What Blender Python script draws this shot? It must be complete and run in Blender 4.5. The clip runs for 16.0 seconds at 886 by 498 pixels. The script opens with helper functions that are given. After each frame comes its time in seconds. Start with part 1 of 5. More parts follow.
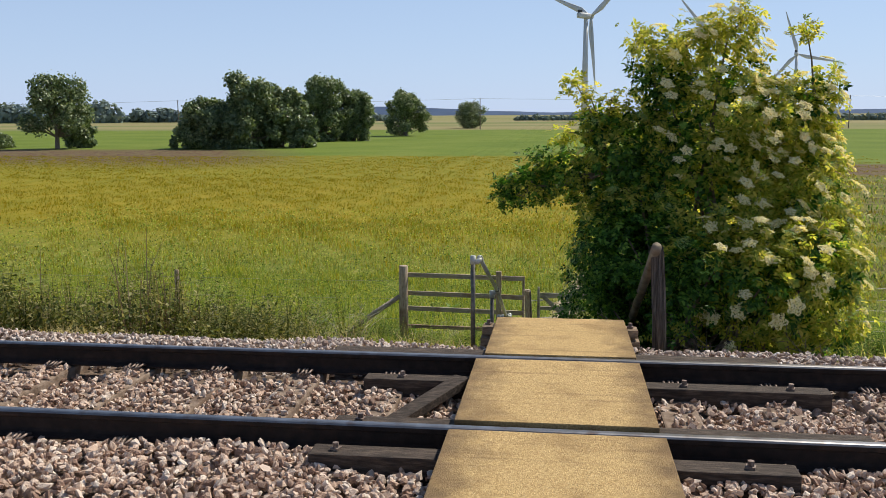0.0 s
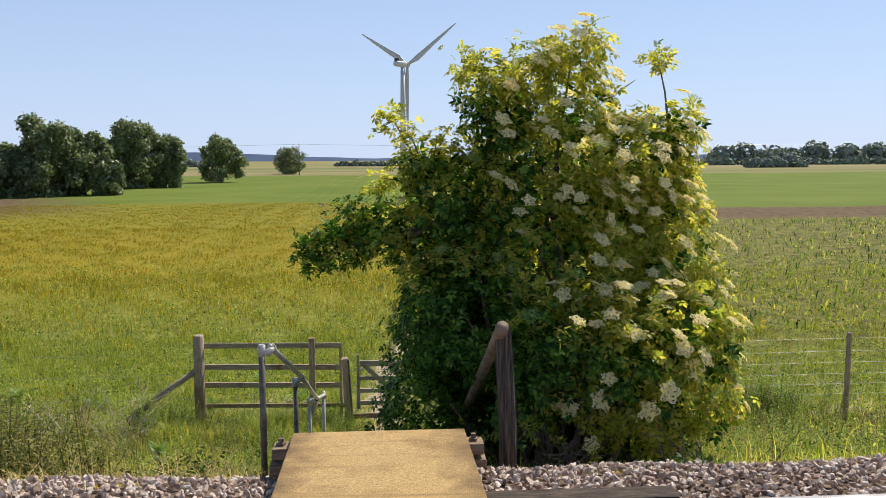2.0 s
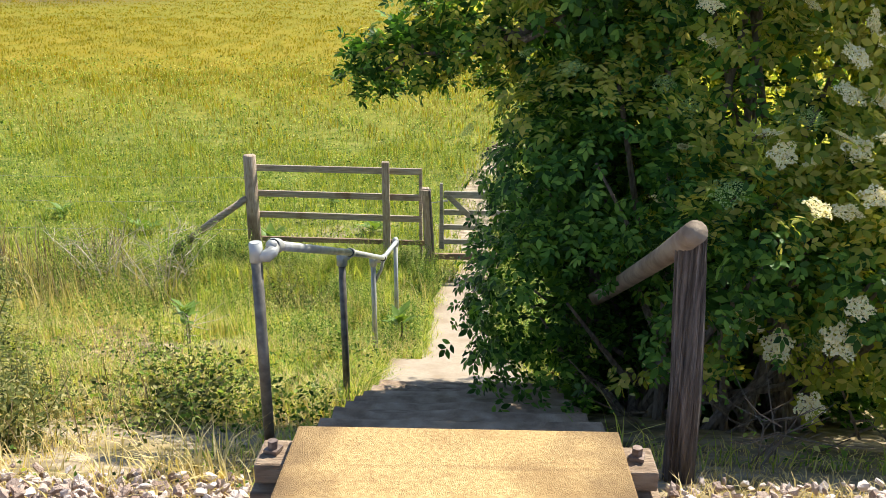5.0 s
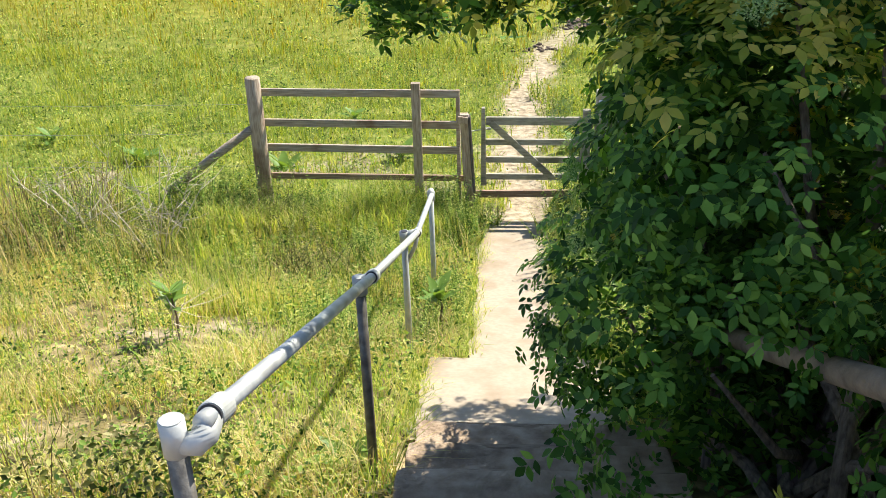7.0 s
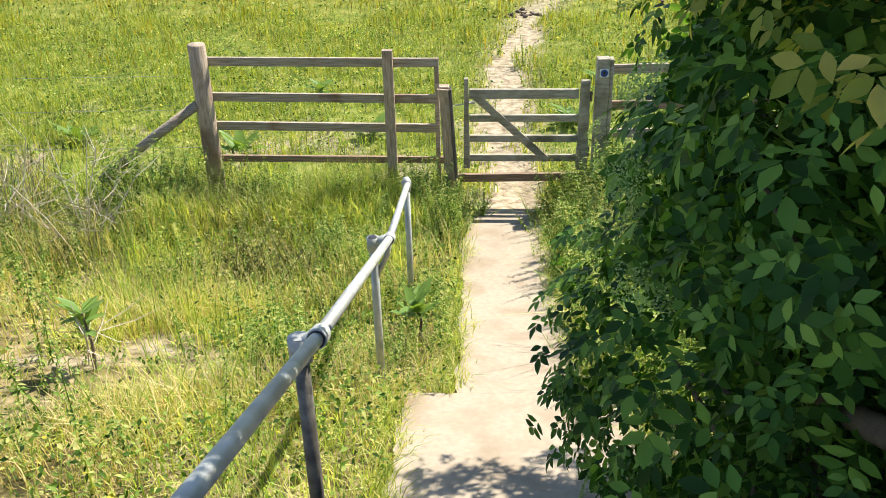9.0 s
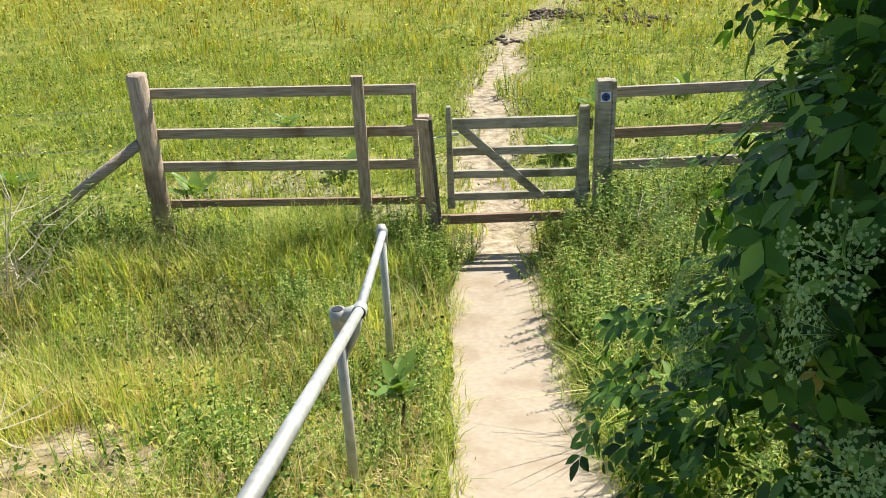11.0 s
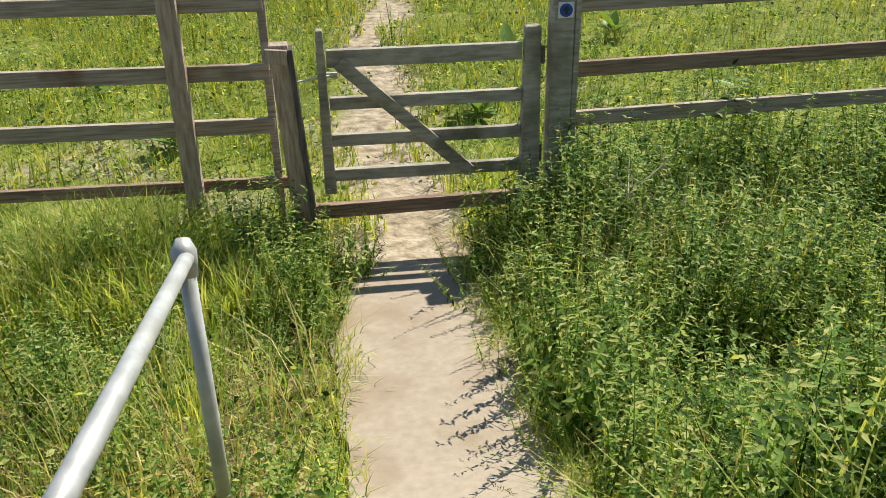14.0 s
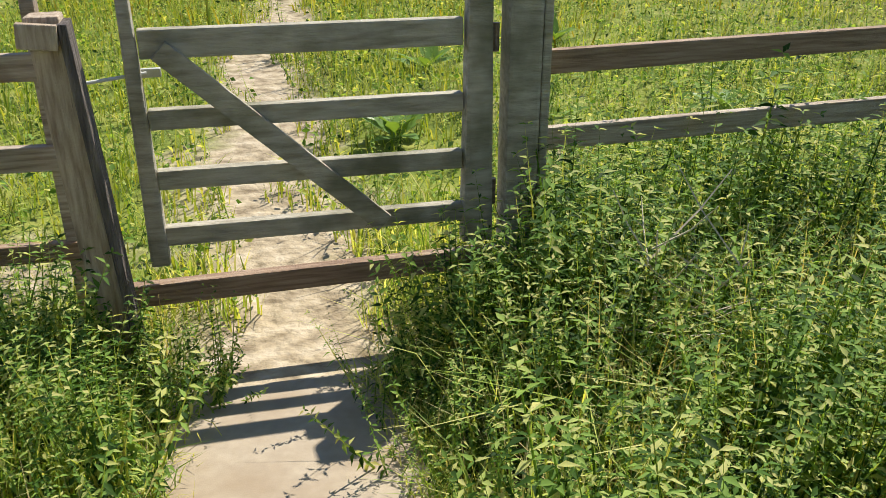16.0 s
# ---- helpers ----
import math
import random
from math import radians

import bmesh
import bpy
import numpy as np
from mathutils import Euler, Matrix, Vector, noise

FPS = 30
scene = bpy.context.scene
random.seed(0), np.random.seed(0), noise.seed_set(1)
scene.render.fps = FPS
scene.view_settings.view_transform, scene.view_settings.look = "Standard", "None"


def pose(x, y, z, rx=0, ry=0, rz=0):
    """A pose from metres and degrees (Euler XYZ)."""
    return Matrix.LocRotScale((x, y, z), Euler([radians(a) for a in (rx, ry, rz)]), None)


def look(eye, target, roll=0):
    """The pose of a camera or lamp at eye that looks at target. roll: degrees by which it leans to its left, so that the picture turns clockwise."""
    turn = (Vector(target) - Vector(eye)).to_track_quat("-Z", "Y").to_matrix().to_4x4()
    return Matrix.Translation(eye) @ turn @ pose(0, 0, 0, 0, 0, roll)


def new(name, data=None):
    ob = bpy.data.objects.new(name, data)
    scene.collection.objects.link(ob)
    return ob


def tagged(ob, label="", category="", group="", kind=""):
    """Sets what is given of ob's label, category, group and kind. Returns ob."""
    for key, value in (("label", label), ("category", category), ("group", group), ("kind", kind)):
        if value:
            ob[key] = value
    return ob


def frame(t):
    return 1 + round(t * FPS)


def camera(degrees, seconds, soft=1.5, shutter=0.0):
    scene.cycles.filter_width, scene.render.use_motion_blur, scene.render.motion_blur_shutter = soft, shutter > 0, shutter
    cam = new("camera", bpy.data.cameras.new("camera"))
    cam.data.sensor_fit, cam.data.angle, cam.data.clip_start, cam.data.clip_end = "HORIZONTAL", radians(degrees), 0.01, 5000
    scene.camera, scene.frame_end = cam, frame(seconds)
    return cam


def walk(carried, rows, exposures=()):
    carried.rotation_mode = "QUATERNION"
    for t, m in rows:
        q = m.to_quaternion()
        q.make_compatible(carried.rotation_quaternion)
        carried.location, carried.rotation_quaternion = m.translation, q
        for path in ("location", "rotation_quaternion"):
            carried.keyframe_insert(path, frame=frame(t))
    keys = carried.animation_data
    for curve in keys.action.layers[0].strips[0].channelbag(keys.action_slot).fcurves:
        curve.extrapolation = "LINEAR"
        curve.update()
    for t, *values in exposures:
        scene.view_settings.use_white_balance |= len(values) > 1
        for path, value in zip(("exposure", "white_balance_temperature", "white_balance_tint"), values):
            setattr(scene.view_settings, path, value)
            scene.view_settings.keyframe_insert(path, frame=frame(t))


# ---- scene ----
cam = camera(53.1, 16.0, soft=0.65)
PATH = [
    (0, (-0.003, -4.81, 1.76), (-0.265, -2.85, 1.459), -0.3),
    (0.5, (-0.018, -4.2, 1.741), (-0.206, -2.216, 1.574), -0.2),
    (1, (-0.052, -3.679, 1.693), (-0.181, -1.692, 1.511), -0.6),
    (1.5, (-0.042, -3.231, 1.713), (0.012, -1.241, 1.524), -0.3),
    (2, (0.042, -2.721, 1.725), (0.177, -0.735, 1.523), -0.3),
    (2.5, (0.133, -2.116, 1.658), (0.283, -0.138, 1.403), -0.6),
    (3, (0.217, -1.615, 1.633), (0.315, 0.362, 1.343), -0.6),
    (3.5, (0.252, -1.179, 1.624), (0.258, 0.792, 1.285), -0.5),
    (4, (0.178, -0.726, 1.588), (0.131, 1.209, 1.082), 0.0),
    (4.5, (0.136, -0.263, 1.555), (0.075, 1.65, 0.974), 0.2),
    (5, (0.055, 0.217, 1.551), (-0.015, 2.108, 0.903), -0.0),
    (5.2, (0.018, 0.477, 1.552), (-0.057, 2.367, 0.903), -0.3),
    (7.3, (-0.201, 2.449, 1.467), (-0.341, 4.233, 0.574), -1.5),
    (7.5, (-0.213, 2.599, 1.465), (-0.356, 4.383, 0.573), -1.4),
    (8, (-0.221, 2.92, 1.395), (-0.374, 4.691, 0.48), -2.0),
    (8.5, (-0.28, 3.19, 1.287), (-0.404, 4.952, 0.35), -1.8),
    (9, (-0.284, 3.5, 1.078), (-0.364, 5.265, 0.14), -1.4),
    (9.5, (-0.328, 3.805, 0.967), (-0.382, 5.575, 0.037), -0.8),
    (10, (-0.377, 4.116, 0.888), (-0.403, 5.905, -0.005), -2.1),
    (10.2, (-0.352, 4.15, 0.866), (-0.382, 5.945, -0.015), -2.4),
    (12.3, (-0.397, 5.838, 0.159), (-0.431, 7.643, -0.701), -1.7),
    (12.5, (-0.446, 6.0, 0.075), (-0.46, 7.807, -0.782), -1.7),
    (13, (-0.443, 6.42, -0.128), (-0.391, 8.225, -0.988), -0.8),
    (13.5, (-0.436, 6.8, -0.281), (-0.321, 8.569, -1.207), 0.3),
    (14, (-0.396, 7.188, -0.41), (-0.158, 8.95, -1.327), -1.0),
    (14.5, (-0.295, 7.594, -0.554), (-0.049, 9.351, -1.477), -3.2),
    (15, (-0.205, 7.999, -0.669), (0.06, 9.729, -1.638), -0.3),
    (15.5, (-0.132, 8.438, -0.884), (0.163, 10.208, -1.768), -0.7),
    (16, (-0.088, 8.95, -1.064), (0.336, 10.708, -1.917), -0.1),
]
EXPOSURES = [(0.0, 0.0, 6500, 10), (1.0, -0.02, 6500, 10), (1.5, 0.06, 6550, 11), (2.5, 0.18, 6700, 14), (3.5, 0.42, 6750, 15), (4.0, 0.65, 6700, 15), (5.0, 0.87, 6500, 11), (7.5, 1.06, 6450, 10), (9.0, 1.01, 6450, 10), (10.0, 0.98, 6450, 10), (12.5, 0.59, 6450, 9), (14.0, 0.50, 6450, 10), (16.0, 0.61, 6450, 10)]
walk(cam, [(t, look(eye, target, roll)) for t, eye, target, roll in PATH], EXPOSURES)

# ---- sky and sun ----
SUN = Vector((0.59, 0.62, 1.0)).normalized()
world = bpy.data.worlds.new("sky")
scene.world = world
world.use_nodes = True
wn = world.node_tree
sky = wn.nodes.new("ShaderNodeTexSky")
sky.sky_type, sky.sun_disc = "NISHITA", False
sky.sun_elevation = math.asin(SUN.z)
sky.sun_rotation = math.atan2(SUN.x, SUN.y)
sky.altitude, sky.air_density, sky.dust_density, sky.ozone_density = 300, 1.0, 0.1, 3.0
haze = wn.nodes.new("ShaderNodeMixRGB")
haze.inputs[2].default_value = (5.6, 7.3, 10.6, 1)
up = wn.nodes.new("ShaderNodeTexCoord")
height = wn.nodes.new("ShaderNodeSeparateXYZ")
fade = wn.nodes.new("ShaderNodeMapRange")
fade.inputs[1].default_value, fade.inputs[2].default_value, fade.inputs[3].default_value, fade.inputs[4].default_value = 0.0, 0.55, 0.8, 0.0
wn.links.new(up.outputs["Generated"], height.inputs[0])
wn.links.new(height.outputs[2], fade.inputs[0])
wn.links.new(fade.outputs[0], haze.inputs[0])
wn.links.new(sky.outputs[0], haze.inputs[1])
wn.links.new(haze.outputs[0], wn.nodes["Background"].inputs[0])
wn.nodes["Background"].inputs[1].default_value = 0.09
sun = new("sun", bpy.data.lights.new("sun", "SUN"))
sun.data.energy, sun.data.angle, sun.data.color = 5.0, radians(0.53), (1.0, 0.94, 0.82)
sun.matrix_basis = look(SUN * 50, (0, 0, 0))


# ---- materials ----
def material(name, stops, rough=0.7, metal=0.0, scale=8.0, bump=0.0, bump_scale=None, source="noise",
             thin=0.0, stain=None, stain_scale=1.2, stretch=(1, 1, 1), spec=0.4, stain_edge=(0.48, 0.66), through_tint=(1.5, 1.35, 0.5)):
    """A node material: colour stops over noise, island or object randomness, with broad stains, fine relief and, for leaves, light passing through."""
    m = bpy.data.materials.new(name)
    m.use_nodes = True
    nt = m.node_tree
    nodes, link = nt.nodes, nt.links.new
    bsdf = nodes["Principled BSDF"]
    bsdf.inputs["Roughness"].default_value = rough
    bsdf.inputs["Metallic"].default_value = metal
    bsdf.inputs["Specular IOR Level"].default_value = spec
    coord = nodes.new("ShaderNodeTexCoord")
    place = nodes.new("ShaderNodeMapping")
    place.inputs["Scale"].default_value = stretch
    geo = nodes.new("ShaderNodeNewGeometry")
    link(geo.outputs["Position"] if source != "local" else coord.outputs["Object"], place.inputs[0])
    tex = nodes.new("ShaderNodeTexNoise")
    tex.inputs["Scale"].default_value, tex.inputs["Detail"].default_value = scale, 6
    link(place.outputs[0], tex.inputs["Vector"])
    ramp = nodes.new("ShaderNodeValToRGB")
    el = ramp.color_ramp.elements
    lo, hi = (0.0, 1.0) if source in ("island", "object") else (0.3, 0.7)
    while len(el) < len(stops):
        el.new(0.5)
    for n, c in enumerate(stops):
        el[n].position = lo + (hi - lo) * n / max(1, len(stops) - 1)
        el[n].color = (*c, 1)
    if source == "island":
        link(geo.outputs["Random Per Island"], ramp.inputs[0])
    elif source == "object":
        info = nodes.new("ShaderNodeObjectInfo")
        link(info.outputs["Random"], ramp.inputs[0])
    else:
        link(tex.outputs[0], ramp.inputs[0])
    colour = ramp.outputs[0]
    if source in ("island", "object"):
        grain = nodes.new("ShaderNodeMixRGB")
        grain.blend_type, grain.inputs[0].default_value = "MULTIPLY", 0.35
        link(colour, grain.inputs[1])
        link(tex.outputs[0], grain.inputs[2])
        bright = nodes.new("ShaderNodeMixRGB")
        bright.blend_type, bright.inputs[0].default_value = "MULTIPLY", 1.0
        bright.inputs[2].default_value = (1.2, 1.2, 1.2, 1)
        link(grain.outputs[0], bright.inputs[1])
        colour = bright.outputs[0]
    if stain:
        big = nodes.new("ShaderNodeTexNoise")
        big.inputs["Scale"].default_value, big.inputs["Detail"].default_value = stain_scale, 5
        link(geo.outputs["Position"], big.inputs["Vector"])
        edge = nodes.new("ShaderNodeMapRange")
        edge.inputs[1].default_value, edge.inputs[2].default_value = stain_edge
        link(big.outputs[0], edge.inputs[0])
        mix = nodes.new("ShaderNodeMixRGB")
        link(edge.outputs[0], mix.inputs[0])
        link(colour, mix.inputs[1])
        mix.inputs[2].default_value = (*stain, 1)
        colour = mix.outputs[0]
    link(colour, bsdf.inputs["Base Color"])
    if bump:
        fine = nodes.new("ShaderNodeTexNoise")
        fine.inputs["Scale"].default_value, fine.inputs["Detail"].default_value = bump_scale or scale * 4, 4
        link(place.outputs[0], fine.inputs["Vector"])
        rel = nodes.new("ShaderNodeBump")
        rel.inputs["Strength"].default_value, rel.inputs["Distance"].default_value = bump, 0.02
        link(fine.outputs[0], rel.inputs["Height"])
        link(rel.outputs[0], bsdf.inputs["Normal"])
    if thin:
        back = nodes.new("ShaderNodeBsdfTranslucent")
        warm = nodes.new("ShaderNodeMixRGB")
        warm.blend_type, warm.inputs[0].default_value = "MULTIPLY", 1.0
        warm.inputs[2].default_value = (*through_tint, 1)
        link(colour, warm.inputs[1])
        link(warm.outputs[0], back.inputs[0])
        both = nodes.new("ShaderNodeMixShader")
        both.inputs[0].default_value = thin
        link(bsdf.outputs[0], both.inputs[1])
        link(back.outputs[0], both.inputs[2])
        link(both.outputs[0], nodes["Material Output"].inputs[0])
    return m


M_STONE = material("ballast_stone", [(0.25, 0.15, 0.105), (0.50, 0.345, 0.252), (0.65, 0.49, 0.38), (0.80, 0.675, 0.56)], 0.85, scale=40, bump=0.5, source="island")
M_STONE_ONE = material("ballast_stone_single", [(0.25, 0.15, 0.105), (0.50, 0.345, 0.252), (0.65, 0.49, 0.38), (0.80, 0.675, 0.56)], 0.85, scale=40, bump=0.5, source="object")
M_STONE_PALE = material("pale_ballast_stone", [(0.29, 0.20, 0.155), (0.53, 0.41, 0.335), (0.68, 0.56, 0.475), (0.82, 0.73, 0.65)], 0.85, scale=40, bump=0.5, source="island")
M_STEEL = material("rail_side_rust", [(0.013, 0.008, 0.006), (0.024, 0.014, 0.010), (0.042, 0.025, 0.018)], 0.85, 0.0, scale=14, bump=0.3)
M_HEAD = material("rail_head_worn_steel", [(0.24, 0.22, 0.21), (0.33, 0.31, 0.30), (0.44, 0.42, 0.41)], 0.38, 1.0, scale=6, bump=0.05, stain=(0.20, 0.13, 0.10), stain_scale=8, stain_edge=(0.55, 0.75))
M_CLIP = material("rusty_clip", [(0.16, 0.11, 0.09), (0.3, 0.24, 0.2)], 0.6, 0.5, scale=60)
M_CONCRETE = material("sleeper_concrete", [(0.16, 0.11, 0.075), (0.255, 0.185, 0.135), (0.33, 0.255, 0.195)], 0.9, scale=12, bump=0.4, stain=(0.14, 0.09, 0.06), stain_scale=4)
M_DARKWOOD = material("tarred_timber", [(0.030, 0.022, 0.016), (0.062, 0.044, 0.033), (0.125, 0.092, 0.068)], 0.85, scale=10, bump=0.5, stretch=(1, 6, 6))
M_BOARD = material("gritted_yellow_deck", [(0.44, 0.275, 0.112), (0.58, 0.385, 0.16), (0.70, 0.495, 0.23)], 0.9, scale=70, bump=0.6, bump_scale=260, stain=(0.30, 0.18, 0.07), stain_scale=2.2, stain_edge=(0.50, 0.78))


def worn_sides(m):
    """Dirt trodden and blown into the deck's side strips, and a few streaks along the rails."""
    nt = m.node_tree
    nodes, link = nt.nodes, nt.links.new
    bsdf = nodes["Principled BSDF"]
    old = bsdf.inputs["Base Color"].links[0].from_socket
    geo = nodes.new("ShaderNodeNewGeometry")
    sep = nodes.new("ShaderNodeSeparateXYZ")
    link(geo.outputs["Position"], sep.inputs[0])
    off = nodes.new("ShaderNodeMath")
    off.operation = "ABSOLUTE"
    link(sep.outputs[0], off.inputs[0])
    blot = nodes.new("ShaderNodeTexNoise")
    blot.inputs["Scale"].default_value, blot.inputs["Detail"].default_value = 7.0, 6
    link(geo.outputs["Position"], blot.inputs["Vector"])
    edge = nodes.new("ShaderNodeMath")
    edge.operation = "MULTIPLY_ADD"
    link(blot.outputs[0], edge.inputs[0])
    edge.inputs[1].default_value = 0.45
    link(off.outputs[0], edge.inputs[2])
    dirty = nodes.new("ShaderNodeMapRange")
    dirty.inputs[1].default_value, dirty.inputs[2].default_value, dirty.inputs[4].default_value = 0.55, 0.84, 0.85
    link(edge.outputs[0], dirty.inputs[0])
    first = nodes.new("ShaderNodeMixRGB")
    link(dirty.outputs[0], first.inputs[0])
    link(old, first.inputs[1])
    first.inputs[2].default_value = (0.17, 0.105, 0.05, 1)
    flat = nodes.new("ShaderNodeMapping")
    flat.inputs["Scale"].default_value = (0.5, 9, 1)
    link(geo.outputs["Position"], flat.inputs[0])
    line = nodes.new("ShaderNodeTexNoise")
    line.inputs["Scale"].default_value, line.inputs["Detail"].default_value = 1.6, 4
    link(flat.outputs[0], line.inputs["Vector"])
    thin = nodes.new("ShaderNodeMapRange")
    thin.inputs[1].default_value, thin.inputs[2].default_value, thin.inputs[4].default_value = 0.56, 0.70, 0.5
    link(line.outputs[0], thin.inputs[0])
    second = nodes.new("ShaderNodeMixRGB")
    link(thin.outputs[0], second.inputs[0])
    link(first.outputs[0], second.inputs[1])
    second.inputs[2].default_value = (0.21, 0.12, 0.05, 1)
    link(second.outputs[0], bsdf.inputs["Base Color"])


worn_sides(M_BOARD)
M_BOARD_EDGE = material("deck_edge", [(0.10, 0.065, 0.03), (0.2, 0.13, 0.06)], 0.9, scale=30, bump=0.4)
M_WOOD = material("weathered_fence_wood", [(0.25, 0.19, 0.135), (0.40, 0.325, 0.245), (0.52, 0.44, 0.345)], 0.85, scale=9, bump=0.5, stretch=(0.5, 6, 10), stain=(0.16, 0.075, 0.035), stain_scale=2.2, stain_edge=(0.56, 0.72))
M_POST = material("weathered_post_wood", [(0.30, 0.215, 0.145), (0.46, 0.355, 0.255), (0.56, 0.46, 0.345)], 0.85, scale=9, bump=0.6, stretch=(7, 7, 0.9), stain=(0.14, 0.065, 0.035), stain_scale=1.8, stain_edge=(0.6, 0.8))
M_GATE = material("grey_green_gate_wood", [(0.26, 0.23, 0.165), (0.40, 0.36, 0.275), (0.50, 0.45, 0.35)], 0.85, scale=9, bump=0.5, stretch=(0.8, 5, 5), stain=(0.16, 0.15, 0.09), stain_scale=3)
M_STEPWOOD = material("dusty_step_timber", [(0.18, 0.125, 0.08), (0.29, 0.21, 0.14), (0.39, 0.295, 0.205)], 0.95, scale=9, bump=0.6, stretch=(1, 4, 4))
M_RAILBROWN = material("brown_fence_rail", [(0.19, 0.12, 0.075), (0.30, 0.20, 0.13), (0.40, 0.29, 0.20)], 0.85, scale=9, bump=0.5, stretch=(0.6, 6, 9))
M_OLDPOST = material("split_dark_post", [(0.06, 0.05, 0.043), (0.14, 0.115, 0.098), (0.26, 0.215, 0.185)], 0.9, scale=7, bump=0.9, stretch=(9, 9, 0.7))
M_ROUNDRAIL = material("round_wood_rail", [(0.12, 0.085, 0.06), (0.22, 0.165, 0.115), (0.3, 0.24, 0.17)], 0.8, scale=8, bump=0.4)
M_GALV = material("galvanised_tube", [(0.34, 0.35, 0.33), (0.46, 0.47, 0.44), (0.56, 0.56, 0.52)], 0.5, 0.25, scale=12, bump=0.05, stain=(0.38, 0.38, 0.35), stain_scale=5)
# darker copy of the galvanised tube: shade put into the colour of two posts
M_TUBE_SHADED = material("shaded_dull_tube", [(0.085, 0.075, 0.062), (0.14, 0.128, 0.108), (0.21, 0.195, 0.168)], 0.5, 0.3, scale=20, bump=0.15)
M_PATH = material("dusty_concrete_path", [(0.34, 0.278, 0.205), (0.375, 0.31, 0.23), (0.41, 0.34, 0.255)], 0.95, scale=26, bump=0.10, bump_scale=220, stain=(0.275, 0.205, 0.135), stain_scale=2.6, stain_edge=(0.46, 0.72))
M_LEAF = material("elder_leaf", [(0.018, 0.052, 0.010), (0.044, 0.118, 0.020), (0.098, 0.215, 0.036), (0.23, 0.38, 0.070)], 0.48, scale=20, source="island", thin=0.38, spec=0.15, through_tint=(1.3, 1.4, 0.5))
# brighter, yellower copy of the elder leaf: sunlight put into its colour
M_LEAF_SUNLIT = material("sunlit_young_elder_leaf", [(0.18, 0.27, 0.05), (0.36, 0.42, 0.085), (0.58, 0.55, 0.18)], 0.45, scale=20, source="island", thin=0.65, spec=0.2, through_tint=(1.65, 1.42, 0.6))
M_FLORET = material("cream_floret", [(0.84, 0.78, 0.48), (0.89, 0.85, 0.60), (0.91, 0.89, 0.74)], 0.8, scale=30, source="island", thin=0.35)
M_BUD = material("green_bud", [(0.20, 0.33, 0.09), (0.38, 0.49, 0.17)], 0.7, scale=30, source="island", thin=0.25)
M_BARK = material("elder_bark", [(0.10, 0.075, 0.055), (0.2, 0.16, 0.12), (0.28, 0.23, 0.18)], 0.9, scale=14, bump=0.7, stretch=(3, 3, 1))
M_GRASS = material("green_grass", [(0.125, 0.23, 0.038), (0.31, 0.43, 0.08), (0.53, 0.58, 0.155), (0.74, 0.68, 0.33)], 0.55, scale=3, source="island", thin=0.5, spec=0.15)
M_DRY = material("dry_grass", [(0.50, 0.40, 0.16), (0.66, 0.54, 0.25), (0.76, 0.66, 0.38)], 0.7, scale=3, source="island", thin=0.3, spec=0.15)
M_WEED = material("nettle_leaf", [(0.022, 0.052, 0.014), (0.100, 0.200, 0.038), (0.27, 0.405, 0.095), (0.62, 0.60, 0.24)], 0.6, scale=12, source="island", thin=0.48, spec=0.08)
M_ROUGHWEED = material("rough_bank_weed", [(0.030, 0.045, 0.014), (0.085, 0.112, 0.032), (0.20, 0.22, 0.065), (0.46, 0.42, 0.22)], 0.6, scale=6, source="island", thin=0.4, spec=0.12)
M_CROP = material("field_crop", [(0.178, 0.185, 0.016), (0.250, 0.22, 0.020), (0.330, 0.255, 0.029)], 0.6, scale=0.4, source="island", thin=0.45, spec=0.12)
M_CROPGREEN = material("field_weed", [(0.155, 0.25, 0.030), (0.32, 0.385, 0.052), (0.55, 0.52, 0.12)], 0.55, scale=0.6, source="island", thin=0.35, spec=0.15)
M_DOCK = material("dock_leaf", [(0.11, 0.21, 0.04), (0.20, 0.31, 0.075)], 0.4, scale=10, source="island", thin=0.35, spec=0.15)
M_STRAW = material("dead_stalk", [(0.46, 0.385, 0.28), (0.62, 0.54, 0.42)], 0.8, scale=10, source="island")
M_TREE = material("tree_leaves", [(0.065, 0.10, 0.040), (0.125, 0.175, 0.075), (0.205, 0.26, 0.115), (0.33, 0.37, 0.19)], 0.42, scale=0.6, source="island", thin=0.30, spec=0.5, through_tint=(1.3, 1.3, 0.7))
# hedge green paled towards blue: distance haze put into the leaf colour
M_HEDGE = material("hazy_far_hedge_leaves", [(0.15, 0.205, 0.20), (0.19, 0.245, 0.225), (0.24, 0.285, 0.235)], 0.8, scale=0.3, source="island", thin=0.1, spec=0.15)
# the ridge's blue is aerial haze painted into the woodland colour
M_HILL = material("haze_blue_wooded_hill", [(0.05, 0.085, 0.16), (0.065, 0.105, 0.19)], 1.0, scale=0.01)
M_TURBINE = material("turbine_paint", [(0.55, 0.57, 0.58), (0.62, 0.64, 0.65)], 0.5, scale=0.2)
M_BLACK = material("dark_plastic_and_hollow_shade", [(0.02, 0.02, 0.022), (0.035, 0.035, 0.04)], 0.5, scale=20)
M_WIRE = material("fence_wire", [(0.30, 0.30, 0.29), (0.42, 0.42, 0.40)], 0.5, 0.7, scale=20)
M_BLUE = material("waymark_blue", [(0.02, 0.07, 0.30), (0.03, 0.09, 0.36)], 0.5, scale=30)
M_WHITE = material("waymark_white", [(0.68, 0.70, 0.72), (0.78, 0.80, 0.80)], 0.5, scale=30)
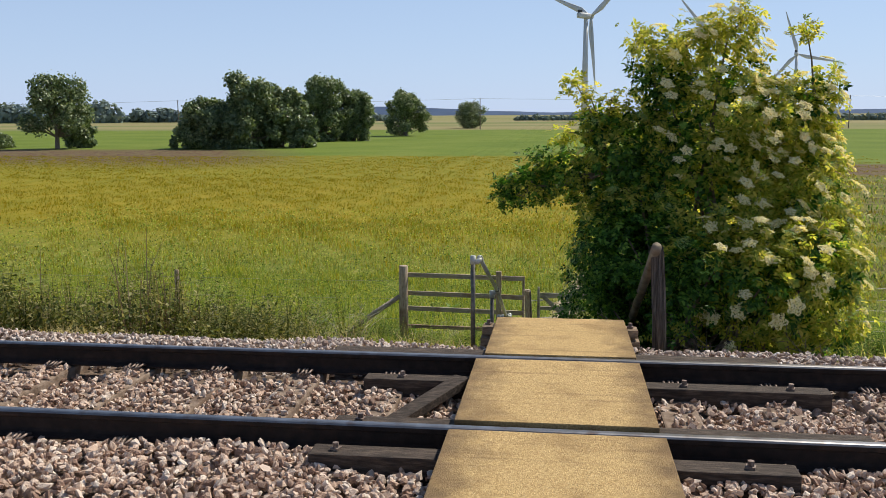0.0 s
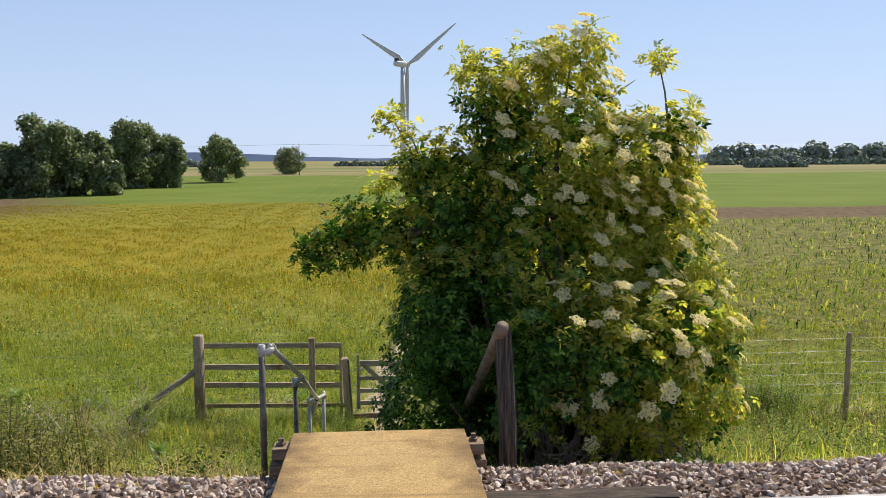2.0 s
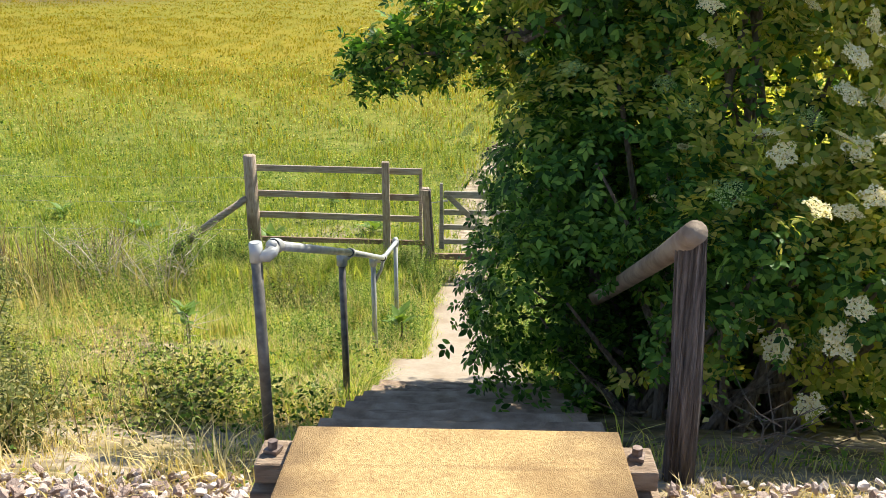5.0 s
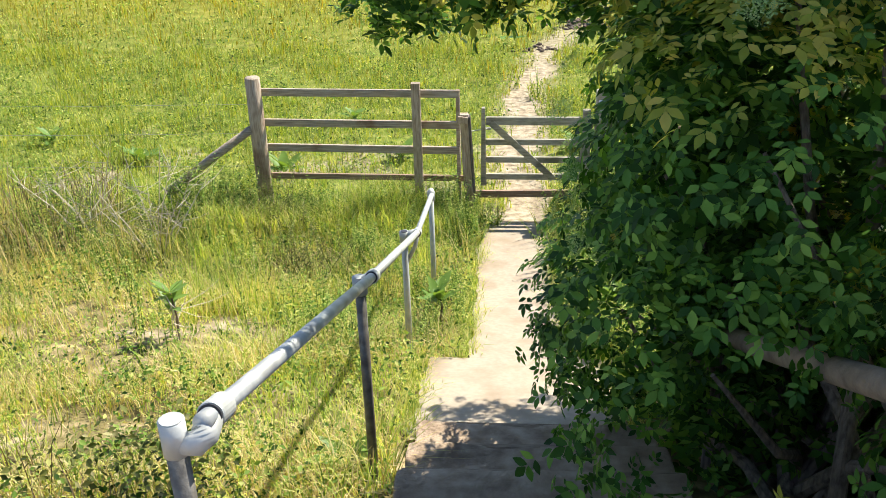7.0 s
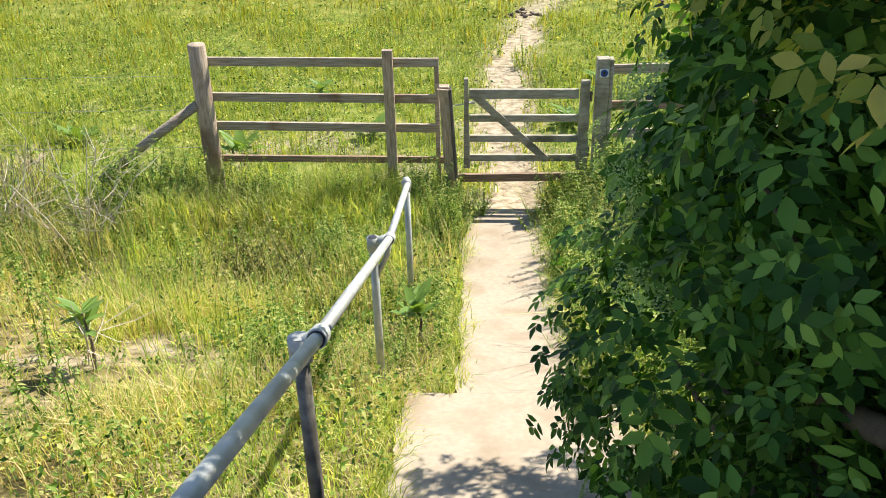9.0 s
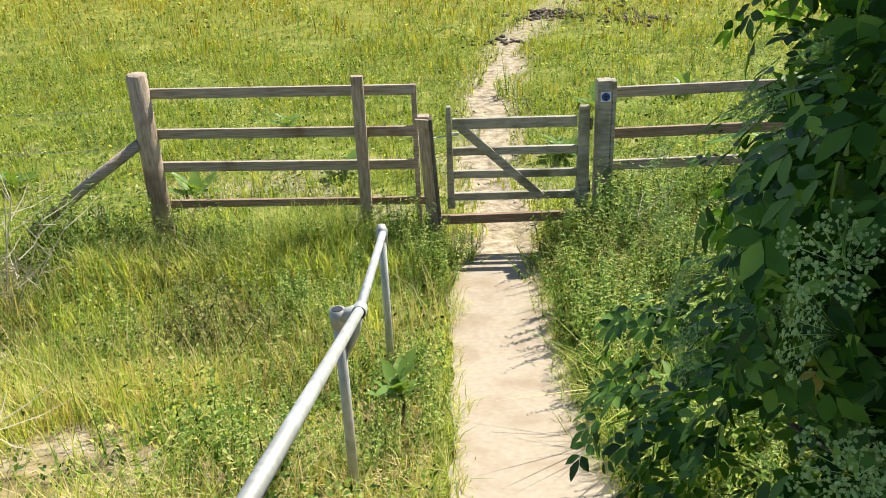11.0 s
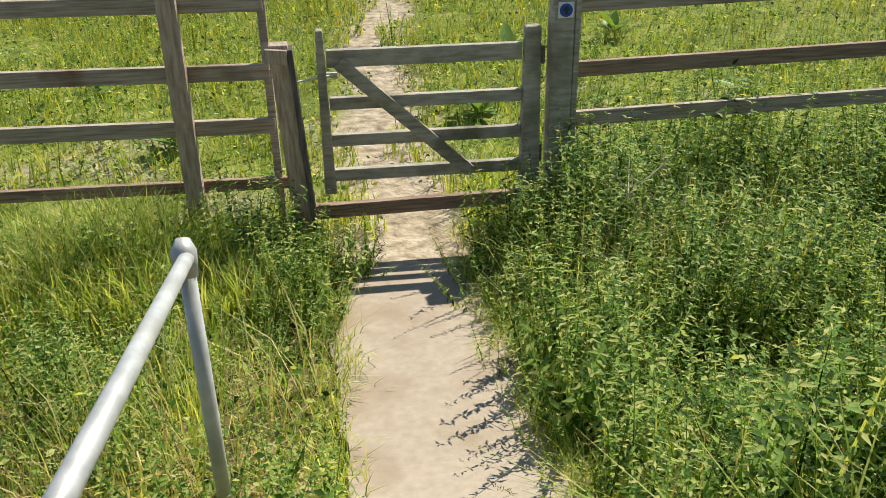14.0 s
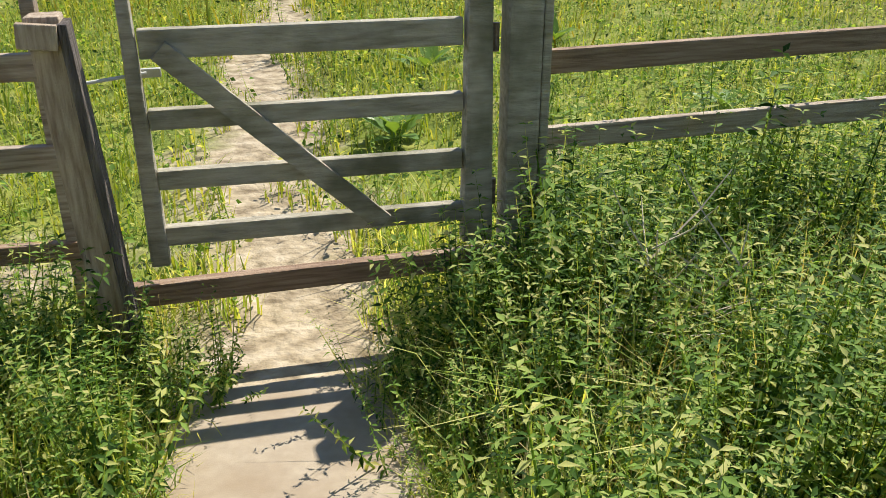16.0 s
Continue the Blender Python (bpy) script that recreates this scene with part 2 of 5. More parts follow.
M_MUD = material("dried_mud", [(0.07, 0.05, 0.04), (0.13, 0.095, 0.07), (0.2, 0.15, 0.11)], 0.95, scale=20, bump=0.6, source="island")
M_DIRT = material("trodden_dirt", [(0.20, 0.14, 0.09), (0.33, 0.24, 0.16), (0.46, 0.355, 0.25)], 0.95, scale=9, bump=0.6, bump_scale=40)
M_DEAD = material("brown_dead_stem", [(0.12, 0.085, 0.05), (0.24, 0.175, 0.11), (0.38, 0.30, 0.21)], 0.85, scale=6, source="island", thin=0.15, spec=0.1)


def ground_material():
    """Ballast bed, bank, crop, worn trail and the far fields, each by its place on the plan."""
    m = bpy.data.materials.new("ground_cover")
    m.use_nodes = True
    nt = m.node_tree
    nodes, link = nt.nodes, nt.links.new
    bsdf = nodes["Principled BSDF"]
    bsdf.inputs["Roughness"].default_value = 0.95
    bsdf.inputs["Specular IOR Level"].default_value = 0.1
    geo = nodes.new("ShaderNodeNewGeometry")
    sep = nodes.new("ShaderNodeSeparateXYZ")
    link(geo.outputs["Position"], sep.inputs[0])

    def value(op, a, b=None, c=None):
        n = nodes.new("ShaderNodeMath")
        n.operation = op
        for k, v in enumerate((a, b, c)):
            if v is None:
                continue
            if isinstance(v, (int, float)):
                n.inputs[k].default_value = v
            else:
                link(v, n.inputs[k])
        return n.outputs[0]

    def noisy(scale, detail=5, stretch=(1, 1, 1)):
        mp = nodes.new("ShaderNodeMapping")
        mp.inputs["Scale"].default_value = stretch
        link(geo.outputs["Position"], mp.inputs[0])
        n = nodes.new("ShaderNodeTexNoise")
        n.inputs["Scale"].default_value, n.inputs["Detail"].default_value = scale, detail
        link(mp.outputs[0], n.inputs["Vector"])
        return n.outputs[0]

    def step(v, a, b):
        n = nodes.new("ShaderNodeMapRange")
        n.inputs[1].default_value, n.inputs[2].default_value = a, b
        link(v, n.inputs[0])
        return n.outputs[0]

    def ramp(v, *stops):
        n = nodes.new("ShaderNodeValToRGB")
        el = n.color_ramp.elements
        while len(el) < len(stops):
            el.new(0.5)
        for k, c in enumerate(stops):
            el[k].position, el[k].color = 0.3 + 0.4 * k / (len(stops) - 1), (*c, 1)
        link(v, n.inputs[0])
        return n.outputs[0]

    def over(mask, below, above):
        n = nodes.new("ShaderNodeMixRGB")
        link(mask, n.inputs[0])
        link(below, n.inputs[1])
        link(above, n.inputs[2])
        return n.outputs[0]

    x, y = sep.outputs[0], sep.outputs[1]
    wob = noisy(0.35)
    wide = noisy(0.03)
    yw = value("ADD", y, value("MULTIPLY", value("SUBTRACT", wob, 0.5), 1.6))
    yf = value("ADD", y, value("MULTIPLY", value("SUBTRACT", wide, 0.5), 9.0))
    base = ramp(noisy(22), (0.07, 0.048, 0.036), (0.16, 0.115, 0.085), (0.26, 0.20, 0.155))
    bank = ramp(noisy(5), (0.07, 0.06, 0.025), (0.19, 0.155, 0.065), (0.40, 0.31, 0.17))
    crop = ramp(noisy(1.2, 6, (1, 0.25, 1)), (0.198, 0.185, 0.016), (0.252, 0.213, 0.019), (0.302, 0.235, 0.025))
    weedy = ramp(noisy(3.0), (0.08, 0.115, 0.02), (0.17, 0.205, 0.036), (0.29, 0.285, 0.08))
    green = ramp(noisy(0.08), (0.115, 0.165, 0.025), (0.14, 0.19, 0.03), (0.17, 0.21, 0.04))
    soil = ramp(noisy(2.5, 6, (1, 0.4, 1)), (0.085, 0.055, 0.033), (0.15, 0.098, 0.06), (0.15, 0.15, 0.055))
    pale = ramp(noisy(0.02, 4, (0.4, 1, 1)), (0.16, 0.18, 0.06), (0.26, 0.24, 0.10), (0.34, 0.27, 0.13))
    dust = ramp(noisy(9), (0.20, 0.155, 0.10), (0.38, 0.31, 0.21), (0.50, 0.42, 0.31))
    out = over(step(yw, 3.0, 3.3), base, bank)
    out = over(step(yw, 11.8, 12.6), out, weedy)
    out = over(step(yw, 19, 34), out, crop)
    late = ramp(noisy(0.9, 6, (1, 0.4, 1)), (0.160, 0.175, 0.020), (0.205, 0.198, 0.024), (0.255, 0.217, 0.032))
    out = over(step(yf, 46, 88), out, late)
    # the sparse, weedy ground beyond the bush
    right = value("MULTIPLY", step(value("SUBTRACT", x, value("MULTIPLY", y, 0.30)), -1.0, 3.0), step(yw, 14, 20))
    sparse = ramp(noisy(1.6), (0.10, 0.075, 0.04), (0.15, 0.15, 0.04), (0.24, 0.22, 0.06))
    out = over(right, out, sparse)
    # bare strips at the field's far edge
    strip_left = value("MULTIPLY", step(value("ADD", x, value("MULTIPLY", y, 0.36)), 6.0, -6.0), value("MULTIPLY", step(yf, 70, 86), step(yf, 118, 112)))
    out = over(step(yf, 94, 97), out, green)
    out = over(strip_left, out, soil)
    strip_right = value("MULTIPLY", step(x, 12, 18), value("MULTIPLY", step(yf, 64, 67), step(yf, 82, 79)))
    out = over(value("MULTIPLY", step(x, 8, 14), step(yf, 76, 80)), out, green)
    out = over(strip_right, out, soil)
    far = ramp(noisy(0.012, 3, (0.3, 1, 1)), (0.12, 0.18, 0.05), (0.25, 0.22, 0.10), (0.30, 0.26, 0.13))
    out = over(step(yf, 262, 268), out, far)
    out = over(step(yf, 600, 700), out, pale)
    # bare dusty places
    gone = step(noisy(0.9, 5), 0.56, 0.68)
    out = over(value("MULTIPLY", gone, value("MULTIPLY", step(yw, 3.2, 3.6), step(yw, 16, 14))), out, dust)
    sandy = value("MULTIPLY", value("MULTIPLY", step(yw, 3.1, 3.4), step(yw, 5.4, 4.5)), step(noisy(2.2, 5), 0.36, 0.56))
    out = over(sandy, out, dust)
    # the trodden way beyond the gate
    run = value("MAXIMUM", value("SUBTRACT", y, 14.5), 0.0)
    mid = value("ADD", value("MULTIPLY", value("MULTIPLY", run, run), 0.02), 0.05)
    away = value("ABSOLUTE", value("SUBTRACT", value("ADD", x, value("MULTIPLY", value("SUBTRACT", wob, 0.5), 1.3)), mid))
    away = value("ADD", away, value("MULTIPLY", value("SUBTRACT", noisy(3.5), 0.5), 0.7))
    trail = value("MULTIPLY", step(away, 0.62, 0.25), value("MULTIPLY", step(y, 10.9, 11.6), step(y, 30, 19)))
    out = over(trail, out, dust)
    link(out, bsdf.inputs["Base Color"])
    rel = nodes.new("ShaderNodeBump")
    rel.inputs["Strength"].default_value, rel.inputs["Distance"].default_value = 0.7, 0.05
    link(noisy(14, 6), rel.inputs["Height"])
    link(rel.outputs[0], bsdf.inputs["Normal"])
    return m


M_GROUND = ground_material()


# ---- builders ----
def thing(name, at, label, category, group="", rz=0.0):
    ob = new(name)
    ob.matrix_basis = pose(*at, 0, 0, rz)
    ob.empty_display_size = 0.1
    return tagged(ob, label, category, group)


def link_mesh(name, me, mat, parent=None, label="", local=False):
    me.materials.clear()
    me.materials.append(mat)
    ob = new(name, me)
    if parent:
        ob.parent = parent
        if not local and parent.type == "EMPTY":
            ob.matrix_parent_inverse = parent.matrix_basis.inverted()
    if label:
        ob["label"] = label
    return ob


def part(name, bm, mat, parent=None, label="", local=False, smooth=False):
    me = bpy.data.meshes.new(name)
    bm.to_mesh(me)
    bm.free()
    if smooth:
        me.polygons.foreach_set("use_smooth", [True] * len(me.polygons))
    return link_mesh(name, me, mat, parent, label, local)


def np_mesh(name, verts, faces, flat=False):
    """A mesh from arrays: verts (n, 3), faces (m, k)."""
    me = bpy.data.meshes.new(name)
    faces = np.ascontiguousarray(faces, dtype=np.int32)
    m, k = faces.shape
    me.vertices.add(len(verts))
    me.vertices.foreach_set("co", np.ascontiguousarray(verts, dtype=np.float32).ravel())
    me.loops.add(m * k)
    me.loops.foreach_set("vertex_index", faces.ravel())
    me.polygons.add(m)
    me.polygons.foreach_set("loop_start", np.arange(m, dtype=np.int32) * k)
    me.polygons.foreach_set("use_smooth", [not flat] * m)
    me.update(calc_edges=True)
    return me


def scatter(tv, tf, at, turn, size):
    """Copies of a template (verts, faces) at places (n, 3), turned (n, 3, 3) and scaled (n,) or (n, 3), as one set of arrays."""
    tv, tf, at = np.asarray(tv, float), np.asarray(tf, int), np.asarray(at, float)
    size = np.asarray(size, float)
    size = size[:, None, None] if size.ndim == 1 else size[:, None, :]
    v = np.einsum("nij,nvj->nvi", turn, tv[None] * size) + at[:, None]
    f = tf[None] + (np.arange(len(at)) * len(tv))[:, None, None]
    return v.reshape(-1, 3), f.reshape(-1, tf.shape[1])


def joined(*sets):
    vs, fs, n = [], [], 0
    for v, f in sets:
        vs.append(v)
        fs.append(np.asarray(f) + n)
        n += len(v)
    return np.concatenate(vs), np.concatenate(fs)


def turns(rng, n, tilt=0.3):
    """Random turns about z, leaning by about tilt radians."""
    a, b, c = rng.uniform(0, 2 * np.pi, n), rng.normal(0, tilt, n), rng.normal(0, tilt, n)
    return euler(b, c, a)


def euler(rx, ry, rz):
    n = len(rz)
    rx, ry = np.broadcast_to(rx, n), np.broadcast_to(ry, n)
    o, i = np.zeros(n), np.ones(n)
    X = np.array([[i, o, o], [o, np.cos(rx), -np.sin(rx)], [o, np.sin(rx), np.cos(rx)]]).transpose(2, 0, 1)
    Y = np.array([[np.cos(ry), o, np.sin(ry)], [o, i, o], [-np.sin(ry), o, np.cos(ry)]]).transpose(2, 0, 1)
    Z = np.array([[np.cos(rz), -np.sin(rz), o], [np.sin(rz), np.cos(rz), o], [o, o, i]]).transpose(2, 0, 1)
    return Z @ Y @ X


def facing(normals, spin):
    """Turns that lay local z along the normals, spun about them; local y points downhill for no spin."""
    z = normals / np.linalg.norm(normals, axis=1, keepdims=True)
    down = np.tile((0.0, 0.0, -1.0), (len(z), 1)) + 1e-3
    y = down - (down * z).sum(1, keepdims=True) * z
    y /= np.linalg.norm(y, axis=1, keepdims=True) + 1e-9
    x = np.cross(y, z)
    c, s = np.cos(spin)[:, None], np.sin(spin)[:, None]
    return np.stack([c * x + s * y, c * y - s * x, z], 2)


def box(bm, size, m=Matrix(), bevel=0.006):
    made = bmesh.ops.create_cube(bm, size=1.0, matrix=m @ Matrix.Diagonal((*size, 1)))
    if bevel:
        edges = list({e for v in made["verts"] for e in v.link_edges})
        bmesh.ops.bevel(bm, geom=edges, offset=bevel, segments=2, profile=0.6, affect="EDGES")
    return bm


def beam(p0, p1, w, h, bevel=0.006, bm=None, up=(0, 0, 1)):
    """A squared timber from p0 to p1: w across, h along its up side."""
    p0, p1 = Vector(p0), Vector(p1)
    y = (p1 - p0).normalized()
    x = y.cross(Vector(up)).normalized() if abs(y.dot(Vector(up))) < 0.98 else Vector((1, 0, 0))
    z = x.cross(y)
    m = Matrix((x, y, z)).transposed().to_4x4()
    m.translation = (p0 + p1) / 2
    return box(bm or bmesh.new(), (w, (p1 - p0).length, h), m, bevel)


def tube(points, radii, seg=12, bm=None, cap=True):
    """A round bar through points, with one radius or one each."""
    bm = bm or bmesh.new()
    points = [Vector(p) for p in points]
    radii = [radii] * len(points) if isinstance(radii, (int, float)) else radii
    rings = []
    for n, p in enumerate(points):
        d = (points[min(n + 1, len(points) - 1)] - points[max(n - 1, 0)]).normalized()
        side = d.cross(Vector((0.31, 0.17, 0.93))).normalized()
        up = side.cross(d)
        rings.append([bm.verts.new(p + radii[n] * (math.cos(2 * math.pi * k / seg) * side + math.sin(2 * math.pi * k / seg) * up)) for k in range(seg)])
    for a, b in zip(rings, rings[1:]):
        for k in range(seg):
            bm.faces.new((a[k], a[(k + 1) % seg], b[(k + 1) % seg], b[k]))
    if cap:
        bm.faces.new(rings[0])
        bm.faces.new(rings[-1][::-1])
    bmesh.ops.recalc_face_normals(bm, faces=bm.faces)
    return bm


def roughen(bm, amount, scale, seed=0.0):
    for v in bm.verts:
        v.co += amount * noise.noise_vector(v.co * scale + Vector((seed, seed, seed)))
    return bm


# ---- ground ----
GY = [-3000, -40, -14, -8, -5.5, -3.0, -1.9, -1.5, 2.45, 2.75, 3.3, 4.0, 6.2, 7.66, 9.68, 11.43, 12.2, 14.0, 40, 5000]
GZ = [-3.2, -3.0, -2.6, -0.9, -0.45, -0.36, -0.30, -0.255, -0.255, -0.30, -0.52, -0.82, -1.74, -2.13, -2.63, -2.83, -2.93, -2.98, -3.0, -3.0]


def ground_z(x, y):
    return np.interp(y, GY, GZ)


def bumpy(x, y):
    x, y = np.asarray(x, float), np.asarray(y, float)
    w = np.clip((y - 3.2) / 2.0, 0, 1) * np.clip((np.abs(x - 0.05) - 0.5) / 0.6, 0, 1)
    return w * (0.06 * np.sin(1.7 * x + 0.6 * y) * np.sin(1.1 * y - 0.4 * x) + 0.03 * np.sin(4.1 * x + 1.0) * np.sin(3.3 * y))


def surface_z(x, y):
    return ground_z(x, y) + bumpy(x, y)


def ground():
    out = np.concatenate([-np.geomspace(4500, 14, 26), np.arange(-13.5, 13.6, 0.3), np.geomspace(14, 4500, 26)])
    ys = np.concatenate([-np.geomspace(2500, 9, 14), np.arange(-8, 16.1, 0.2), np.geomspace(17, 4800, 40)])
    X, Y = np.meshgrid(out, ys)
    Z = surface_z(X, Y)
    v = np.stack([X, Y, Z], -1).reshape(-1, 3)
    nx, ny = len(out), len(ys)
    i = (np.arange(ny - 1)[:, None] * nx + np.arange(nx - 1)).ravel()
    me = np_mesh("ground", v, np.stack([i, i + 1, i + nx + 1, i + nx], 1))
    me.polygons.foreach_set("use_smooth", [True] * len(me.polygons))
    tagged(link_mesh("ground", me, M_GROUND), "flat farmland with a grassy railway bank and crop fields", "ground", kind="structure")


ground()

# ---- railway track ----
RAIL_Y = (0.0, 1.505)
PROFILE = [(-0.07, -0.159), (0.07, -0.159), (0.07, -0.148), (0.02, -0.132), (0.010, -0.115), (0.010, -0.05), (0.034, -0.036), (0.036, -0.012), (0.028, -0.003), (0.015, 0.0),
           (-0.015, 0.0), (-0.028, -0.003), (-0.036, -0.012), (-0.034, -0.036), (-0.010, -0.05), (-0.010, -0.115), (-0.02, -0.132), (-0.07, -0.148)]


def rail(y):
    root = thing("rail", (0, y, -0.16), "long steel running rail with rusty sides and worn top", "rail", "running rails")
    for name, keep, mat, lift in (("rail_body", range(len(PROFILE)), M_STEEL, 0.0), ("running_surface", (7, 8, 9, 10, 11, 12), M_HEAD, 0.0015)):
        bm = bmesh.new()
        xs = (-60, -20, -8, -3, 0, 3, 8, 20, 60)
        rows = [[bm.verts.new((x, y + PROFILE[k][0], PROFILE[k][1] + lift)) for k in keep] for x in xs]
        n = len(rows[0])
        for a, b in zip(rows, rows[1:]):
            for k in range(n if lift == 0 else n - 1):
                bm.faces.new((a[k], b[k], b[(k + 1) % n], a[(k + 1) % n]))
        bmesh.ops.recalc_face_normals(bm, faces=bm.faces)
        part(name, bm, mat, root)
    return root


for y in RAIL_Y:
    rail(y)


def clip_mesh():
    """A bent spring clip on its shoulder, about the rail foot's edge at the origin, outward along +y."""
    bm = box(bmesh.new(), (0.10, 0.06, 0.03), pose(0, 0.055, -0.005), 0.004)
    for s in (-1, 1):
        tube([(0.045 * s, -0.02, 0.018), (0.05 * s, 0.03, 0.035), (0.045 * s, 0.085, 0.03), (0.02 * s, 0.10, 0.02), (0.012 * s, 0.06, 0.03), (0.012 * s, 0.0, 0.035)], 0.009, 6, bm)
    me = bpy.data.meshes.new("rail_clip")
    bm.to_mesh(me)
    bm.free()
    me.polygons.foreach_set("use_smooth", [True] * len(me.polygons))
    return me


def sleeper(x, clips):
    root = thing("railway_sleeper", (x, 0.75, -0.38), "grey-brown concrete sleeper bedded in ballast under the rails", "sleeper", "railway sleepers")
    bm = box(bmesh.new(), (0.25, 2.5, 0.21), pose(x, 0.7525, -0.277), 0.015)
    part("sleeper_body", bm, M_CONCRETE, root)
    for ry in RAIL_Y:
        for s in (-1, 1):
            ob = link_mesh("rail_clip", clips, M_CLIP, root, "rusty spring clip")
            ob.matrix_basis = pose(x, ry + 0.07 * s, -0.158, 0, 0, 0 if s > 0 else 180)


CLIPS = clip_mesh()
for n in range(-9, 10):
    x = 0.12 + 0.665 * n
    if abs(x + 0.02) > 0.62:
        sleeper(x, CLIPS)


def decking(x0, x1, y0, y1, label, sag=0.0):
    root = thing("crossing_deck", (0.5 * (x0 + x1), 0.5 * (y0 + y1), -0.06), label, "crossing deck", "crossing decks")
    bm = box(bmesh.new(), (x1 - x0, y1 - y0, 0.05), pose(0.5 * (x0 + x1), 0.5 * (y0 + y1), -0.02), 0.008)
    for v in bm.verts:
        v.co.z -= sag * max(0.0, (v.co.y - y0) / (y1 - y0))
    part("deck_panel", bm, M_BOARD, root)
    bm = box(bmesh.new(), (x1 - x0 - 0.03, y1 - y0 - 0.03, 0.06), pose(0.5 * (x0 + x1), 0.5 * (y0 + y1), -0.076), 0.004)
    for v in bm.verts:
        v.co.z -= sag * max(0.0, (v.co.y - y0) / (y1 - y0))
    part("deck_frame", bm, M_BOARD_EDGE, root)


decking(-0.615, 0.59, -1.42, -0.055, "yellow gritted crossing panel outside the rail")
decking(-0.60, 0.57, 0.10, 1.425, "yellow gritted crossing panel between the rails")
decking(-0.55, 0.56, 1.565, 2.92, "yellow gritted crossing panel leading to the steps", 0.036)


def bolt(parent, x, y, z, r=0.018):
    bm = tube([(x, y, z), (x, y, z + 0.012)], 0.035, 4)
    bmesh.ops.create_cone(bm, cap_ends=True, segments=6, radius1=r, radius2=r, depth=0.03, matrix=pose(x, y, z + 0.025))
    part("bolt", bm, M_CLIP, parent)


def baulk(x0, x1, y, w, h, z, bolts=()):
    root = thing("timber_baulk", (0.5 * (x0 + x1), y, z - h), "dark tarred timber bolted along the rail", "timber", "crossing timbers")
    part("timber", roughen(beam((x0, y, z - h / 2), (x1, y, z - h / 2), w, h, 0.012), 0.004, 5, x0), M_DARKWOOD, root)
    for bx in bolts:
        bolt(root, bx, y, z)


baulk(-1.36, 1.24, -0.235, 0.16, 0.14, -0.075, (-1.22, 1.0))
baulk(-1.36, 1.79, 0.30, 0.15, 0.13, -0.09, (-1.2,))
baulk(-1.37, 1.80, 1.20, 0.15, 0.13, -0.085, (-1.1, 0.85, 1.55))
baulk(-1.75, 1.60, 1.80, 0.16, 0.14, -0.055)
root = thing("ramp_timber", (-0.8, 0.75, -0.2), "dark sloping timber ramp beside the crossing panel", "timber")
part("timber", beam((-0.66, 1.12, -0.07), (-1.05, 0.55, -0.20), 0.13, 0.06), M_DARKWOOD, root)


def side_stack(x):
    root = thing("timber_stack", (x, 2.72, -0.45), "stacked dark timbers bolted under the deck's end", "timber", "deck end timbers")
    for n, (dy, z, ln) in enumerate(((0.0, -0.120, 0.34), (-0.03, -0.215, 0.37), (-0.07, -0.310, 0.40))):
        y0 = 2.83 + dy
        part("timber", roughen(beam((x - ln / 2, y0, z), (x + ln / 2, y0, z), 0.16, 0.074, 0.01), 0.004, 6, n), M_STEPWOOD, root)
    bolt(root, x + (0.11 if x > 0 else -0.12), 2.83, -0.078)


side_stack(-0.50)
side_stack(0.50)

# ---- steps and path ----
for n in range(8):
    y0, z = 3.02 + 0.40 * n, -0.33 - 0.175 * n
    root = thing("timber_step", (0, y0, z - 0.2), "weathered timber-edged step with a gravel tread on the bank", "step", "steps down the bank")
    part("riser", roughen(beam((-0.64, y0 + 0.385, z - 0.10), (0.64, y0 + 0.385, z - 0.10), 0.045, 0.17, 0.012), 0.006, 5, n), M_STEPWOOD, root)
    bm = box(bmesh.new(), (1.30, 0.40, 0.12), pose(0, y0 + 0.19, z - 0.065), 0.012)
    bmesh.ops.subdivide_edges(bm, edges=bm.edges[:], cuts=5, use_grid_fill=True)
    part("tread", roughen(bm, 0.022, 5, n), M_DIRT, root, "trodden dusty dirt tread")


def slab(name, x0, x1, y0, y1, label):
    bm = bmesh.new()
    ys, xs = np.linspace(y0, y1, 44), np.linspace(x0, x1, 7)
    rows = []
    for y in ys:
        row = []
        for k, x in enumerate(xs):
            edge = 0.05 * noise.noise(Vector((x * 3, y * 2.3, 1.0))) + 0.03 * noise.noise(Vector((x * 3, y * 9.0, 4.0))) if k in (0, 6) else 0
            row.append(bm.verts.new((x + edge, y, float(ground_z(x, y)) + 0.05 + 0.006 * noise.noise(Vector((x * 2, y * 2, 0))))))
        rows.append(row)
    for a, b in zip(rows, rows[1:]):
        for k in range(6):
            bm.faces.new((a[k], a[k + 1], b[k + 1], b[k]))
    made = bmesh.ops.extrude_face_region(bm, geom=bm.faces[:])
    bmesh.ops.translate(bm, vec=(0, 0, -0.10), verts=[v for v in made["geom"] if isinstance(v, bmesh.types.BMVert)])
    bmesh.ops.recalc_face_normals(bm, faces=bm.faces)
    tagged(part(name, bm, M_PATH), label, "path", kind="structure")


slab("pavement_landing", -0.71, 0.60, 6.22, 7.658, "pale dusty concrete landing at the foot of the steps")
slab("pavement_path", -0.43, 0.37, 7.66, 11.62, "narrow pale concrete path down to the gate")

